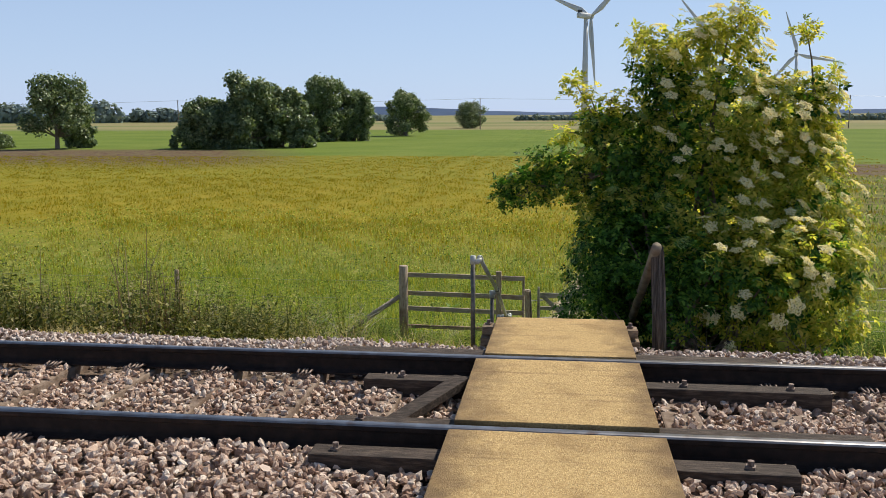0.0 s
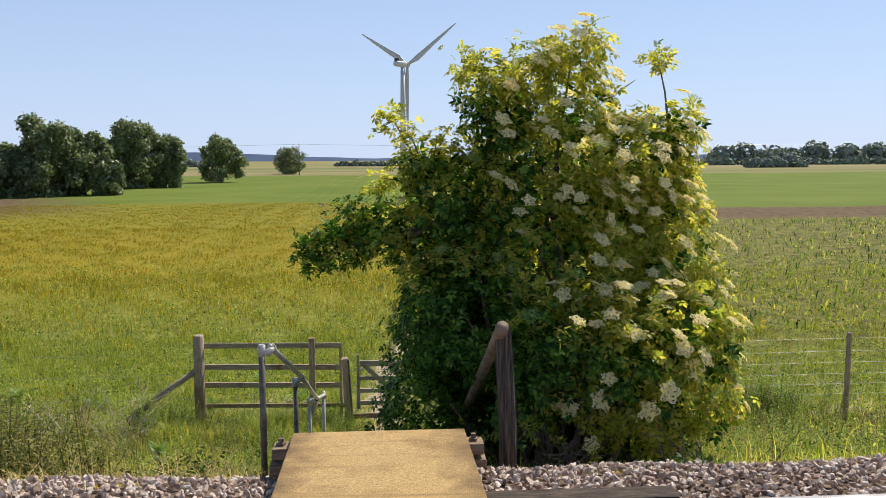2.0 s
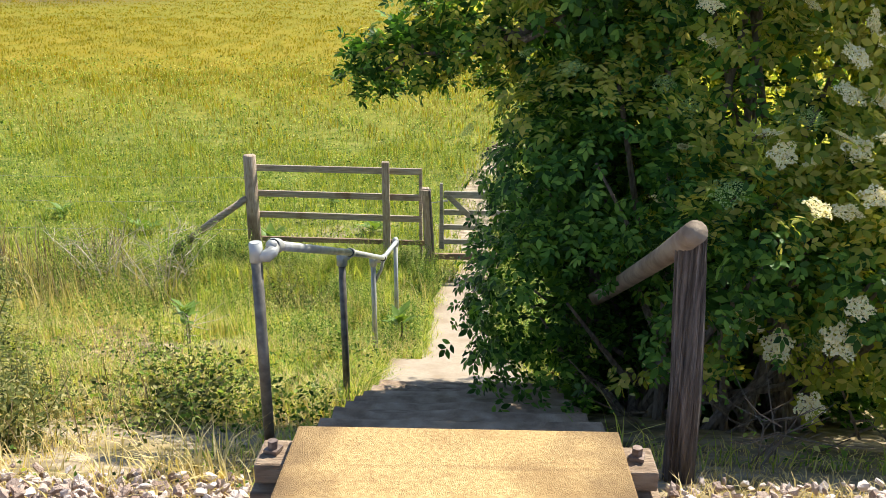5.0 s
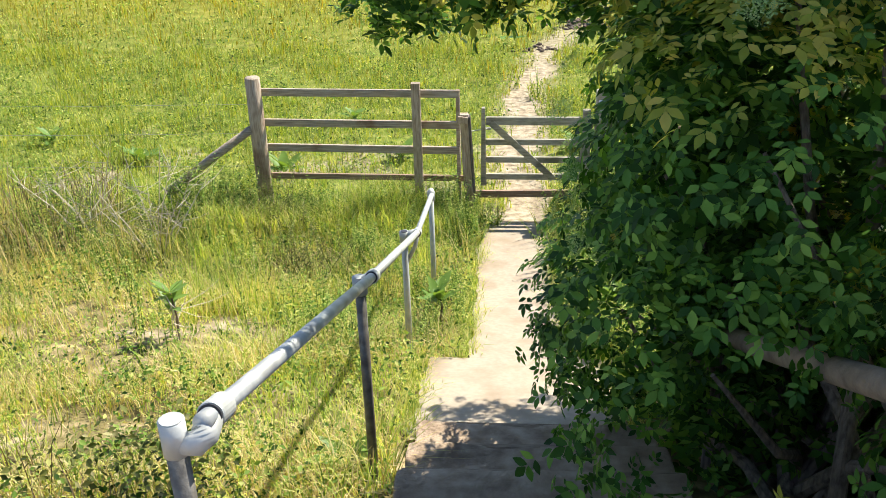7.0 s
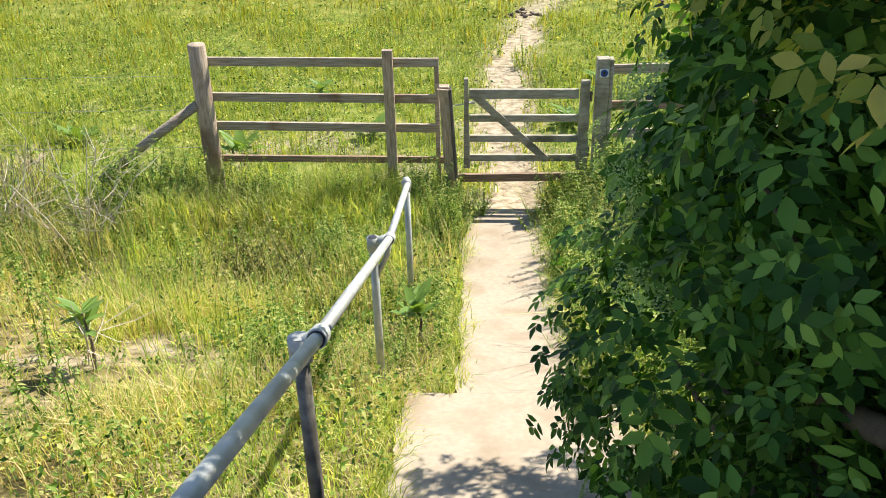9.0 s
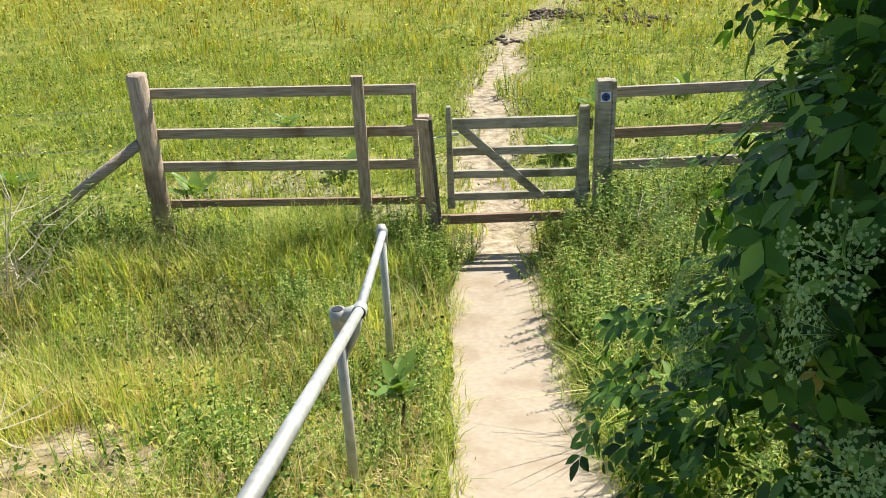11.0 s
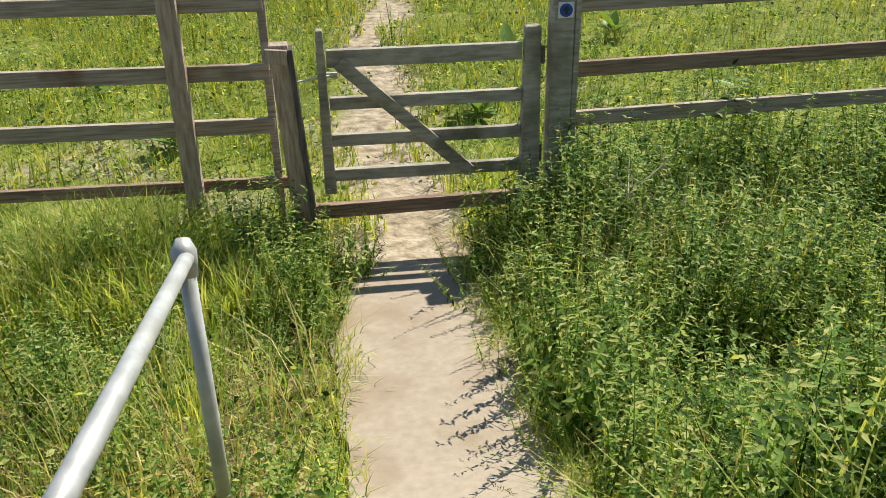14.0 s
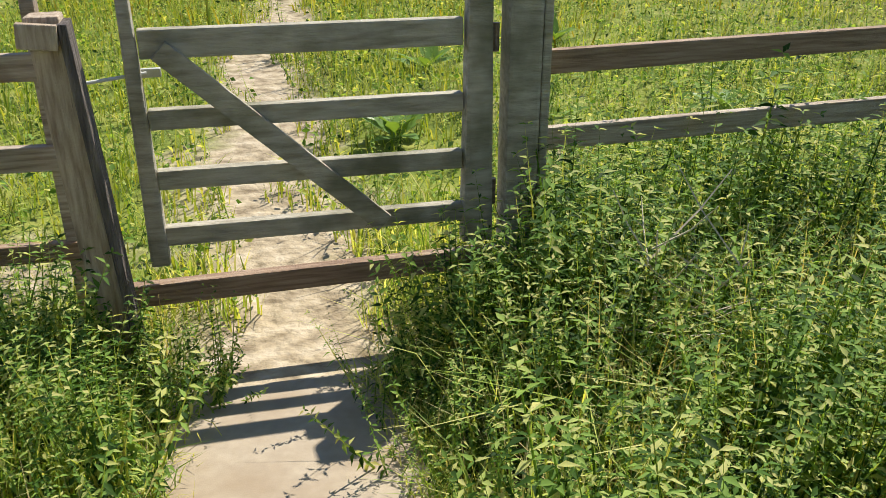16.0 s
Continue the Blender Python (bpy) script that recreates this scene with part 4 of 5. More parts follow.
# ---- elder bush ----
def leaflet(n=3):
    """One toothed oval leaflet from the origin along +y, folded along its rib: verts, triangles."""
    out = [(0, 0.0, 0.0), (0.16, 0.2, 0.03), (0.26, 0.45, 0.05), (0.17, 0.75, 0.02), (0, 1.02, -0.06), (-0.17, 0.75, 0.02), (-0.26, 0.45, 0.05), (-0.16, 0.2, 0.03), (0, 0.42, -0.01), (0, 0.75, -0.03)]
    fs = [(0, 1, 8), (1, 2, 8), (2, 3, 9), (2, 9, 8), (3, 4, 9), (4, 5, 9), (5, 6, 9), (6, 8, 9), (6, 7, 8), (7, 0, 8)]
    return np.array(out, float), np.array(fs)


def compound_leaf():
    """Five leaflets on a stalk along +y."""
    v, f = leaflet()
    spots = ((0.02, 0.30, -1.15, 0.8), (-0.02, 0.30, 1.15, 0.8), (0.02, 0.62, -0.95, 0.9), (-0.02, 0.62, 0.95, 0.9), (0, 0.72, 0.0, 1.0))
    at = np.array([(a, b, 0) for a, b, _, _ in spots])
    return scatter(v, f, at, euler(np.array([0.12, 0.1, -0.08, -0.1, -0.15]), 0.0, np.array([s[2] for s in spots])), np.array([0.62 * s[3] for s in spots]))


def flower_head(seed, full):
    """A flat plate of tiny florets on five rays, about 1 across."""
    rng = np.random.default_rng(seed)
    n = 430 if full else 320
    a, r = rng.uniform(0, 2 * np.pi, n), 0.5 * np.sqrt(rng.uniform(0, 1, n))
    clump = 1 + 0.2 * np.cos(5 * a + seed)
    at = np.stack([r * clump * np.cos(a), r * clump * np.sin(a), 0.10 - 0.30 * r ** 2 + rng.normal(0, 0.025, n)], 1)
    star = np.array([(1, 0, 0), (0, 1, 0.1), (-1, 0, 0), (0, -1, 0.1)], float)
    v, f = scatter(star, np.array([(0, 1, 2), (0, 2, 3)]), at, turns(rng, n, 0.35), rng.uniform(0.032, 0.052, n) * (1.0 if full else 0.58))
    rays = []
    for k in range(14):
        b = 2 * math.pi * k / 14
        end = np.array((0.36 * math.cos(b), 0.36 * math.sin(b), 0.04))
        side = 0.008 * np.array((-math.sin(b), math.cos(b), 0))
        rays.append((np.array([(0, 0, -0.32), end + side, end - side]), np.array([(0, 1, 2)])))
    return np_mesh("flower_head", *joined((v, f), *rays))


BUSH = [(1.80, 5.60, 0.30, 1.30, 1.00, 1.35), (0.60, 5.02, -0.42, 0.68, 0.78, 0.72), (0.76, 5.30, 0.35, 0.68, 0.85, 0.66), (2.62, 5.30, -0.25, 0.58, 0.85, 0.80), (2.60, 5.45, 0.70, 0.52, 0.70, 0.75),
        (1.65, 5.60, 1.45, 0.95, 0.70, 0.75), (0.80, 5.65, 1.35, 0.50, 0.60, 0.45), (1.70, 5.55, 2.15, 0.42, 0.45, 0.45), (1.15, 5.55, 2.05, 0.36, 0.4, 0.36), (2.38, 5.55, 1.60, 0.45, 0.55, 0.42),
        (0.15, 5.95, 1.08, 0.46, 0.34, 0.30), (-0.38, 6.10, 0.88, 0.34, 0.26, 0.24), (0.42, 5.7, 1.60, 0.26, 0.3, 0.24), (0.46, 5.95, -0.70, 0.48, 0.55, 0.50), (0.52, 5.85, 0.05, 0.44, 0.5, 0.48),
        (1.30, 4.50, -0.10, 0.65, 0.45, 0.62), (2.15, 4.50, -0.05, 0.62, 0.5, 0.66), (2.70, 4.75, -0.25, 0.42, 0.45, 0.50), (2.85, 5.1, 0.25, 0.30, 0.45, 0.45),
        (1.65, 6.85, 0.55, 0.9, 0.7, 0.9), (2.4, 6.6, 0.3, 0.7, 0.65, 0.95), (1.7, 6.6, 1.35, 0.75, 0.6, 0.55), (1.35, 7.0, -0.5, 0.7, 0.6, 0.7), (2.3, 6.3, -0.65, 0.85, 0.6, 0.6), (1.3, 6.3, -0.75, 0.7, 0.5, 0.6),
        (0.44, 6.25, -0.85, 0.50, 0.50, 0.46), (0.50, 6.55, -0.80, 0.50, 0.42, 0.48), (0.72, 6.4, -0.2, 0.52, 0.5, 0.5), (0.75, 6.3, 0.45, 0.5, 0.5, 0.5), (0.52, 6.45, -1.30, 0.46, 0.42, 0.42), (0.95, 6.75, -1.10, 0.55, 0.40, 0.60), (1.0, 6.75, 0.0, 0.5, 0.4, 0.6), (0.95, 6.6, 0.85, 0.5, 0.45, 0.45),
        (0.98, 5.5, 2.38, 0.28, 0.30, 0.22), (1.34, 5.5, 2.48, 0.26, 0.30, 0.20), (1.78, 5.45, 2.58, 0.25, 0.28, 0.26), (2.72, 5.45, 1.92, 0.24, 0.30, 0.22),
        (0.92, 7.70, 0.36, 0.40, 0.40, 0.30), (1.25, 8.0, 0.62, 0.48, 0.40, 0.32), (1.55, 7.50, 0.40, 0.55, 0.46, 0.44), (1.75, 7.9, 0.35, 0.45, 0.40, 0.36),
        (2.05, 4.28, 0.10, 0.48, 0.38, 0.38), (2.55, 4.45, 0.22, 0.42, 0.38, 0.36), (1.55, 4.32, 0.20, 0.42, 0.34, 0.34)]
SPRAYS = [(1.95, 5.4, 2.92, 0.16), (1.72, 5.35, 2.75, 0.15), (0.82, 5.45, 2.66, 0.17), (1.05, 5.5, 2.55, 0.18), (0.12, 5.5, 2.14, 0.13), (0.30, 5.55, 1.98, 0.14), (2.60, 5.5, 2.70, 0.13), (2.72, 5.5, 2.05, 0.17),
          (2.25, 5.45, 2.15, 0.2), (-0.72, 6.15, 0.78, 0.13), (-0.30, 5.95, 1.30, 0.14), (0.04, 5.8, 1.55, 0.14), (3.12, 5.3, 0.75, 0.12), (3.18, 5.2, -0.15, 0.12), (3.05, 5.0, -0.55, 0.14), (3.16, 5.3, 0.3, 0.13), (2.85, 5.5, 1.70, 0.13),
          (-0.55, 6.20, 0.76, 0.12), (-0.20, 6.12, 0.78, 0.12), (0.15, 6.10, 0.80, 0.12), (0.40, 6.1, 0.74, 0.13), (1.40, 5.5, 2.65, 0.16), (0.55, 5.5, 1.92, 0.16), (-0.68, 6.12, 0.98, 0.12)]


def elder():
    rng = np.random.default_rng(5)
    root = thing("elder_bush", (1.7, 5.4, -1.4), "large flowering elder bush with cream flower heads beside the steps", "bush")
    bm = bmesh.new()
    foot = Vector((1.6, 5.35, -1.45))
    for k, b in enumerate(BUSH):
        c = Vector(b[:3])
        s = foot + Vector((0.5 * math.cos(k * 2.4), 0.4 * math.sin(k * 2.4), 0)) if k not in (10, 11, 12) else Vector((0.75, 5.55, 1.15))
        mid = s.lerp(c, 0.55) + Vector((0.12 * math.sin(k), 0.12 * math.cos(k * 1.7), -0.10))
        tube([s, s.lerp(mid, 0.5) + Vector((0.03, 0.04, 0.06)), mid, c], [0.04, 0.032, 0.022, 0.008], 7, bm)
    for k, (x, y, z, r) in enumerate(SPRAYS):
        c = Vector((x, y, z))
        near = min((Vector(b[:3]) for b in BUSH), key=lambda q: (q - c).length)
        tube([near, near.lerp(c, 0.6) + Vector((0.03, 0, -0.05)), c], [0.014, 0.009, 0.004], 5, bm)
    for k in range(26):
        a = rng.uniform(0, 2 * math.pi)
        p = Vector((1.7 + 1.3 * rng.uniform(-1, 1), 4.6 + 0.5 * rng.uniform(-1, 1), -1.1))
        q = p + Vector((0.5 * math.cos(a), -0.3 + 0.3 * math.sin(a), rng.uniform(0.3, 0.75)))
        tube([p, p.lerp(q, 0.5) + Vector((0.05, 0.03, -0.08)), q], [0.009, 0.007, 0.003], 5, bm)
    part("woody_stem", bm, M_BARK, root, "grey-brown woody stems")
    tv, tf = compound_leaf()
    p, nr = crown_points(rng, BUSH, 17000, 0.62)
    # ragged surface: whole sprigs missing here and there
    ragged = np.sin(9 * p[:, 0] + 4 * p[:, 2]) * np.sin(8 * p[:, 2] - 5 * p[:, 1]) + 0.6 * np.sin(17 * p[:, 0] - 11 * p[:, 2] + 6 * p[:, 1])
    keep = (ragged > np.where(p[:, 0] > 1.2, -0.45, -0.8)) & (p[:, 2] > np.where(p[:, 1] > 5.8, ground_z(p[:, 0], p[:, 1]) + 0.12, -1.22) + 0.25 * np.abs(np.sin(3 * p[:, 0]))) & ~((p[:, 1] < 5.5) & (p[:, 2] < -0.40 + 0.12 * np.sin(4 * p[:, 0])) & (p[:, 0] > 0.72) & (p[:, 0] < 2.6))
    rail_z = 0.55 - 0.53 * (p[:, 1] - 3.40)
    keep &= ~((p[:, 1] < 4.55) & (p[:, 0] < 0.98) & (p[:, 2] > rail_z - 0.40) & (p[:, 2] < rail_z + 0.45))
    keep &= ~((p[:, 1] < 4.5) & (p[:, 0] < 0.9))
    side = np.where(p[:, 1] < 5.6, 0.0, -0.06 + 0.36 * np.clip(p[:, 2] + 0.30, 0, 1)) + 0.06 * np.sin(5 * p[:, 1])
    keep &= (p[:, 0] > side) | (p[:, 2] > 0.55)
    # the top and the far side stand airy against the sky
    keep &= rng.uniform(0, 1, len(p)) < np.where(p[:, 1] > 7.1, 0.55, np.where(p[:, 2] > 1.75, 0.85, 1.0))
    p, nr = p[keep], nr[keep]
    more = (p[:, 0] < 1.6) & (rng.uniform(0, 1, len(p)) < 0.35)
    p, nr = np.vstack([p, p[more] + rng.normal(0, 0.05, (more.sum(), 3))]), np.vstack([nr, nr[more]])
    # leaves towards the sun take the bright copy, the rest the dark one
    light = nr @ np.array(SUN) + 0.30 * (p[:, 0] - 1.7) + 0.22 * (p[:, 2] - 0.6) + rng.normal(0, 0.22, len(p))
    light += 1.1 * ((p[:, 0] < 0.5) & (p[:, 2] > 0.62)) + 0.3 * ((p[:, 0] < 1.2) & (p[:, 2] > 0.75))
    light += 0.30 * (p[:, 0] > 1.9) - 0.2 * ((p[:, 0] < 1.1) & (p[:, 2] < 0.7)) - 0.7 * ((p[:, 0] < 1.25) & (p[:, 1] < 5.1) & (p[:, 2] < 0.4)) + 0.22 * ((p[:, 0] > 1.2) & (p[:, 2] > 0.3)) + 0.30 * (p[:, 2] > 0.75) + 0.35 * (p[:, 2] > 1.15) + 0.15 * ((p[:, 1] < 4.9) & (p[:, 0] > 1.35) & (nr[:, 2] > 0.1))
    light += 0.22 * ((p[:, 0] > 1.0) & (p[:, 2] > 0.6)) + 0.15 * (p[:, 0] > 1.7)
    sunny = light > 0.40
    for name, sel, mat, label in (("foliage", ~sunny, M_LEAF, "dark green compound leaves"), ("young_foliage", sunny, M_LEAF_SUNLIT, "young leaves with sunlight in their yellow-green colour")):
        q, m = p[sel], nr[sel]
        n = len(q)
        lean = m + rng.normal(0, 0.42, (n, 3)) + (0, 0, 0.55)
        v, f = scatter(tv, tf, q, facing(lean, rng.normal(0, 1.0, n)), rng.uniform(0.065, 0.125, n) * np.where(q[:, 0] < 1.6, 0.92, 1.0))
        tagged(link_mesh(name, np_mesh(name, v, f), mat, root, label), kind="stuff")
    inner, _ = crown_points(rng, BUSH, 24000, 0.25)
    dim = (inner[:, 2] > -0.9) & ((inner[:, 0] > 0.45) | (inner[:, 2] > 0.85)) & ((inner[:, 1] > 5.7) | (inner[:, 2] > -0.2)) & ((inner[:, 1] > 5.3) | (inner[:, 0] > 1.05))
    dim &= (inner[:, 0] < 1.4) | (rng.uniform(0, 1, len(inner)) < 0.35)
    dim &= (inner[:, 2] < 2.3) & (inner[:, 1] < 7.05)
    inner = inner[dim]
    low = np.stack([rng.uniform(0.75, 3.0, 5200), rng.uniform(5.5, 6.9, 5200), rng.uniform(0, 1, 5200)], 1)
    floor_z = ground_z(low[:, 0], low[:, 1])
    low[:, 2] = floor_z + low[:, 2] * (-0.5 - floor_z)
    inner = np.vstack([inner, low])
    sv = np.array([(0, 0, 0), (0.3, 0.45, 0.06), (0, 1.0, -0.05), (-0.3, 0.45, 0.06)])
    spots = ((0.30, -1.1), (0.30, 1.1), (0.62, -0.9), (0.62, 0.9), (0.72, 0.0))
    lv, lf = scatter(sv, np.array([(0, 1, 2), (0, 2, 3)]), np.array([(0, q, 0) for q, _ in spots]), euler(0.0, 0.0, np.array([w for _, w in spots])), np.full(5, 0.6))
    v, f = scatter(lv, lf, inner, turns(rng, len(inner), 0.6), rng.uniform(0.09, 0.15, len(inner)))
    tagged(link_mesh("inner_foliage", np_mesh("inner_foliage", v, f), M_LEAF, root, "shaded inner leaves"), kind="stuff")
    # rear shoots, seen from below, have their shade put into the leaf colour
    for sunward, mat in ((True, M_LEAF_SUNLIT), (False, M_LEAF)):
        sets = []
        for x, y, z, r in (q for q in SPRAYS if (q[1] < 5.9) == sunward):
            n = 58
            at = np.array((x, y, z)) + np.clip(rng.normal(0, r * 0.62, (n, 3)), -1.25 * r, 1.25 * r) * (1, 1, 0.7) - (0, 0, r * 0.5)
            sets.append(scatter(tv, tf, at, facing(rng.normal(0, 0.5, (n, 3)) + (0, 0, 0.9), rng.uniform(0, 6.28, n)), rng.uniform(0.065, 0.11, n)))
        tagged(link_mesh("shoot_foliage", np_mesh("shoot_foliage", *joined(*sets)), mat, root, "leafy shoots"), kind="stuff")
    p, nr = crown_points(rng, BUSH, 4200, 1.0)
    # tips on the lit side, with sunlight painted in by the bright copy
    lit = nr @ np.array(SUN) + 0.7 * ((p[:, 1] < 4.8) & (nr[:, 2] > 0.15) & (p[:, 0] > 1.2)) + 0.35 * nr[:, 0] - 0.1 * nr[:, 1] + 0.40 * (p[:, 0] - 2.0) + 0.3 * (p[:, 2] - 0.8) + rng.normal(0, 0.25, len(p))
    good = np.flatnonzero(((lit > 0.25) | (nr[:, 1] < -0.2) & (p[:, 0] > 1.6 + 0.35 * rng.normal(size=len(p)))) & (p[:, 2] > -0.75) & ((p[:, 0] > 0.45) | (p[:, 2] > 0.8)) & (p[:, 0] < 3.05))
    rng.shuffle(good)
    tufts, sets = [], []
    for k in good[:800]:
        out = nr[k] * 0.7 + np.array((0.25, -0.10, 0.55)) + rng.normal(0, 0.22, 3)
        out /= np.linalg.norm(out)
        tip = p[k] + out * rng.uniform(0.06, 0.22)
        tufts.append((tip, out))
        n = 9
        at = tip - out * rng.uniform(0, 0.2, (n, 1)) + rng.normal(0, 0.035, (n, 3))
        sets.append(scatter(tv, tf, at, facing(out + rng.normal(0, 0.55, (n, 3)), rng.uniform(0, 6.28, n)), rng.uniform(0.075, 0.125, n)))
    tagged(link_mesh("tip_foliage", np_mesh("tip_foliage", *joined(*sets)), M_LEAF_SUNLIT, root, "shoot tips with sunlight in their yellow-green colour"), kind="stuff")
    heads = [flower_head(k, True) for k in range(4)]
    buds = [flower_head(k, False) for k in range(4, 7)]
    p, nr = crown_points(rng, BUSH, 5200, 0.99)
    score = 0.5 * nr[:, 0] + 0.5 * nr[:, 2] - 0.75 * nr[:, 1] + 0.55 * (p[:, 0] - 1.6) + 0.3 * p[:, 2] + 0.3 * (p[:, 2] > 1.2) + rng.normal(0, 0.42, len(p))
    ok = (p[:, 2] > -0.75) & ((p[:, 0] > 1.25) | (p[:, 2] > 0.95))
    p, nr, score = p[ok], nr[ok], score[ok]
    chosen, spots = [], np.zeros((0, 3))
    for k in np.argsort(-score):
        if len(chosen) >= 165:
            break
        if len(spots) and np.min(np.linalg.norm(spots - p[k], axis=1)) < 0.13:
            continue
        chosen.append(k)
        spots = np.vstack([spots, p[k]])
    extra = [k for k in range(len(p)) if (nr[k][1] < -0.3 and p[k][2] > -0.6 and p[k][0] > 0.7) or k % 3 == 0]
    rng.shuffle(extra)
    for i, k in enumerate(chosen + extra[:45]):
        shade = i >= len(chosen)
        me = buds[i % 3] if (shade and i % 3) or i % 6 == 5 or p[k][0] < 0.75 and p[k][2] < 1.0 else heads[i % 4]
        ob = link_mesh("flower_head", me, M_BUD if me in buds else M_FLORET, root)
        m = facing((nr[k] * 0.6 + (0.2, -0.15, 0.75) + rng.normal(0, 0.15, 3))[None], np.array([rng.uniform(0, 6.28)]))[0]
        size = rng.uniform(0.11, 0.175)
        ob.matrix_basis = Matrix.LocRotScale(Vector(p[k] + nr[k] * 0.08 + (0.0, -0.02, 0.03)), Matrix(m.tolist()).to_quaternion(), (size, size, size))
    q, side = crown_points(rng, BUSH, 3000, 0.99)
    near = np.flatnonzero((q[:, 0] > 0.08) & (q[:, 0] < 1.2) & (q[:, 1] > 4.7) & (q[:, 1] < 7.1) & (q[:, 2] > -0.8) & (q[:, 2] < 1.1) & (side[:, 0] < 0.1) & ((q[:, 1] < 5.6) | (q[:, 0] > 0.02 + 0.36 * np.clip(q[:, 2] + 0.30, 0, 1))))
    for i, k in enumerate(near[:60]):
        ob = link_mesh("flower_head", buds[i % 3], M_BUD, root)
        m = facing((side[k] * 0.8 + (-0.1, -0.15, 0.5))[None], np.array([rng.uniform(0, 6.28)]))[0]
        size = rng.uniform(0.10, 0.16)
        ob.matrix_basis = Matrix.LocRotScale(Vector(q[k] + side[k] * 0.09), Matrix(m.tolist()).to_quaternion(), (size, size, size))
    for i, (tip, out) in enumerate(tufts[:250]):
        ob = link_mesh("flower_head", heads[i % 4] if i % 7 else buds[i % 3], M_FLORET if i % 7 else M_BUD, root)
        m = facing((out + (0, -0.1, 0.25))[None], np.array([rng.uniform(0, 6.28)]))[0]
        size = rng.uniform(0.10, 0.17)
        ob.matrix_basis = Matrix.LocRotScale(Vector(tip + out * 0.05), Matrix(m.tolist()).to_quaternion(), (size, size, size))


elder()

# ---- grass and weeds ----
def blades(rng, x, y, h, w, bend, lift=None):
    """Bent grass blades standing on the ground: 5 verts and 3 triangles each."""
    n = len(x)
    z = surface_z(x, y) if lift is None else lift
    a = rng.uniform(0, 2 * np.pi, n)
    d = np.stack([np.cos(a), np.sin(a), np.zeros(n)], 1)
    s = np.stack([-np.sin(a), np.cos(a), np.zeros(n)], 1) * w[:, None] / 2
    p = np.stack([x, y, z - 0.02], 1)
    up = np.array((0, 0, 1.0))
    mid = p + up * (0.58 * h)[:, None] + d * (bend * h * 0.25)[:, None]
    tip = p + up * (h * (1 - 0.18 * bend))[:, None] + d * (bend * h * 0.75)[:, None]
    v = np.stack([p - s, p + s, mid + s * 0.8, mid - s * 0.8, tip], 1).reshape(-1, 3)
    f = np.array([(0, 1, 2), (0, 2, 3), (3, 2, 4)])[None] + (np.arange(n) * 5)[:, None, None]
    return v, f.reshape(-1, 3)


def patch(rng, n, x0, x1, y0, y1):
    return rng.uniform(x0, x1, n), rng.uniform(y0, y1, n)


def clumpy(x, y, scale=1.0, seed=0.0):
    return 0.5 + 0.25 * np.sin(2.1 * scale * x + 1.3 * scale * y + seed) + 0.25 * np.sin(-1.4 * scale * x + 2.7 * scale * y + 2 * seed)


def trail_gap(x, y):
    mid = 0.05 + 0.02 * np.maximum(y - 14.5, 0) ** 2
    return (np.abs(x - mid + 0.12 * np.sin(1.9 * y)) > 0.22 + 0.10 * np.sin(3.1 * y) + 0.06 * np.sin(9 * y + 5 * x)) | (y > 25) | (y < 11.9)


BARE = [(-3.55, 8.5, 0.75), (-2.45, 8.25, 0.55), (-3.0, 7.9, 0.6), (-2.7, 6.3, 0.6), (-2.4, 4.5, 0.7), (-1.5, 3.8, 0.7), (-4.6, 7.2, 0.6), (-2.2, 13.1, 0.4), (-1.0, 12.8, 0.3), (1.9, 13.2, 0.4), (-4.3, 13.3, 0.6), (3.3, 13.8, 0.6), (-0.6, 15.2, 0.5)]


def covered(x, y, rng):
    """False where the ground lies nearly bare."""
    q = np.min([((x - a) ** 2 + (0.8 * (y - b)) ** 2) / r ** 2 for a, b, r in BARE], axis=0) + 0.5 * np.sin(7 * x + 3 * y) * np.sin(5 * y - 2 * x)
    return rng.uniform(0, 1, len(x)) < np.clip(q, 0.12, 1)


def off_path(x, y):
    left = np.where(y < 7.66, -0.73, -0.45) + 0.05 * np.sin(7 * y)
    right = np.where(y < 7.66, 0.62, 0.36) + 0.05 * np.sin(6 * y + 1)
    return (x < left) | (x > right) | (y > 12.2)


def grass_set(rng, n, area, tall, wide, bend, keep=None):
    x, y = patch(rng, n, *area)
    ok = off_path(x, y) & trail_gap(x, y) & covered(x, y, rng)
    if keep is not None:
        ok &= keep(x, y)
    x, y = x[ok], y[ok]
    h = rng.uniform(*tall, len(x)) * (0.45 + 1.1 * clumpy(x, y, 1.1, 1.0))
    return blades(rng, x, y, h, rng.uniform(*wide, len(x)), rng.uniform(*bend, len(x)))


def fringe(rng, n, low, high):
    """Short grass creeping over the path's edge: low beside the narrow path, high beside the landing."""
    y = rng.uniform(6.2, 11.6, n)
    edge = np.where(y < 7.65, high, low)
    x = edge + rng.normal(0, 0.05, n) + 0.05 * np.sin(5 * y + low * 9) * np.sin(2.3 * y)
    return blades(rng, x, y, rng.uniform(0.03, 0.16, n), rng.uniform(0.003, 0.007, n), rng.uniform(0.4, 1.8, n), ground_z(x, y) + 0.03)


def stuff(name, sets, mat, label, category):
    return tagged(link_mesh(name, np_mesh(name, *joined(*sets)), mat), label, category, kind="stuff")


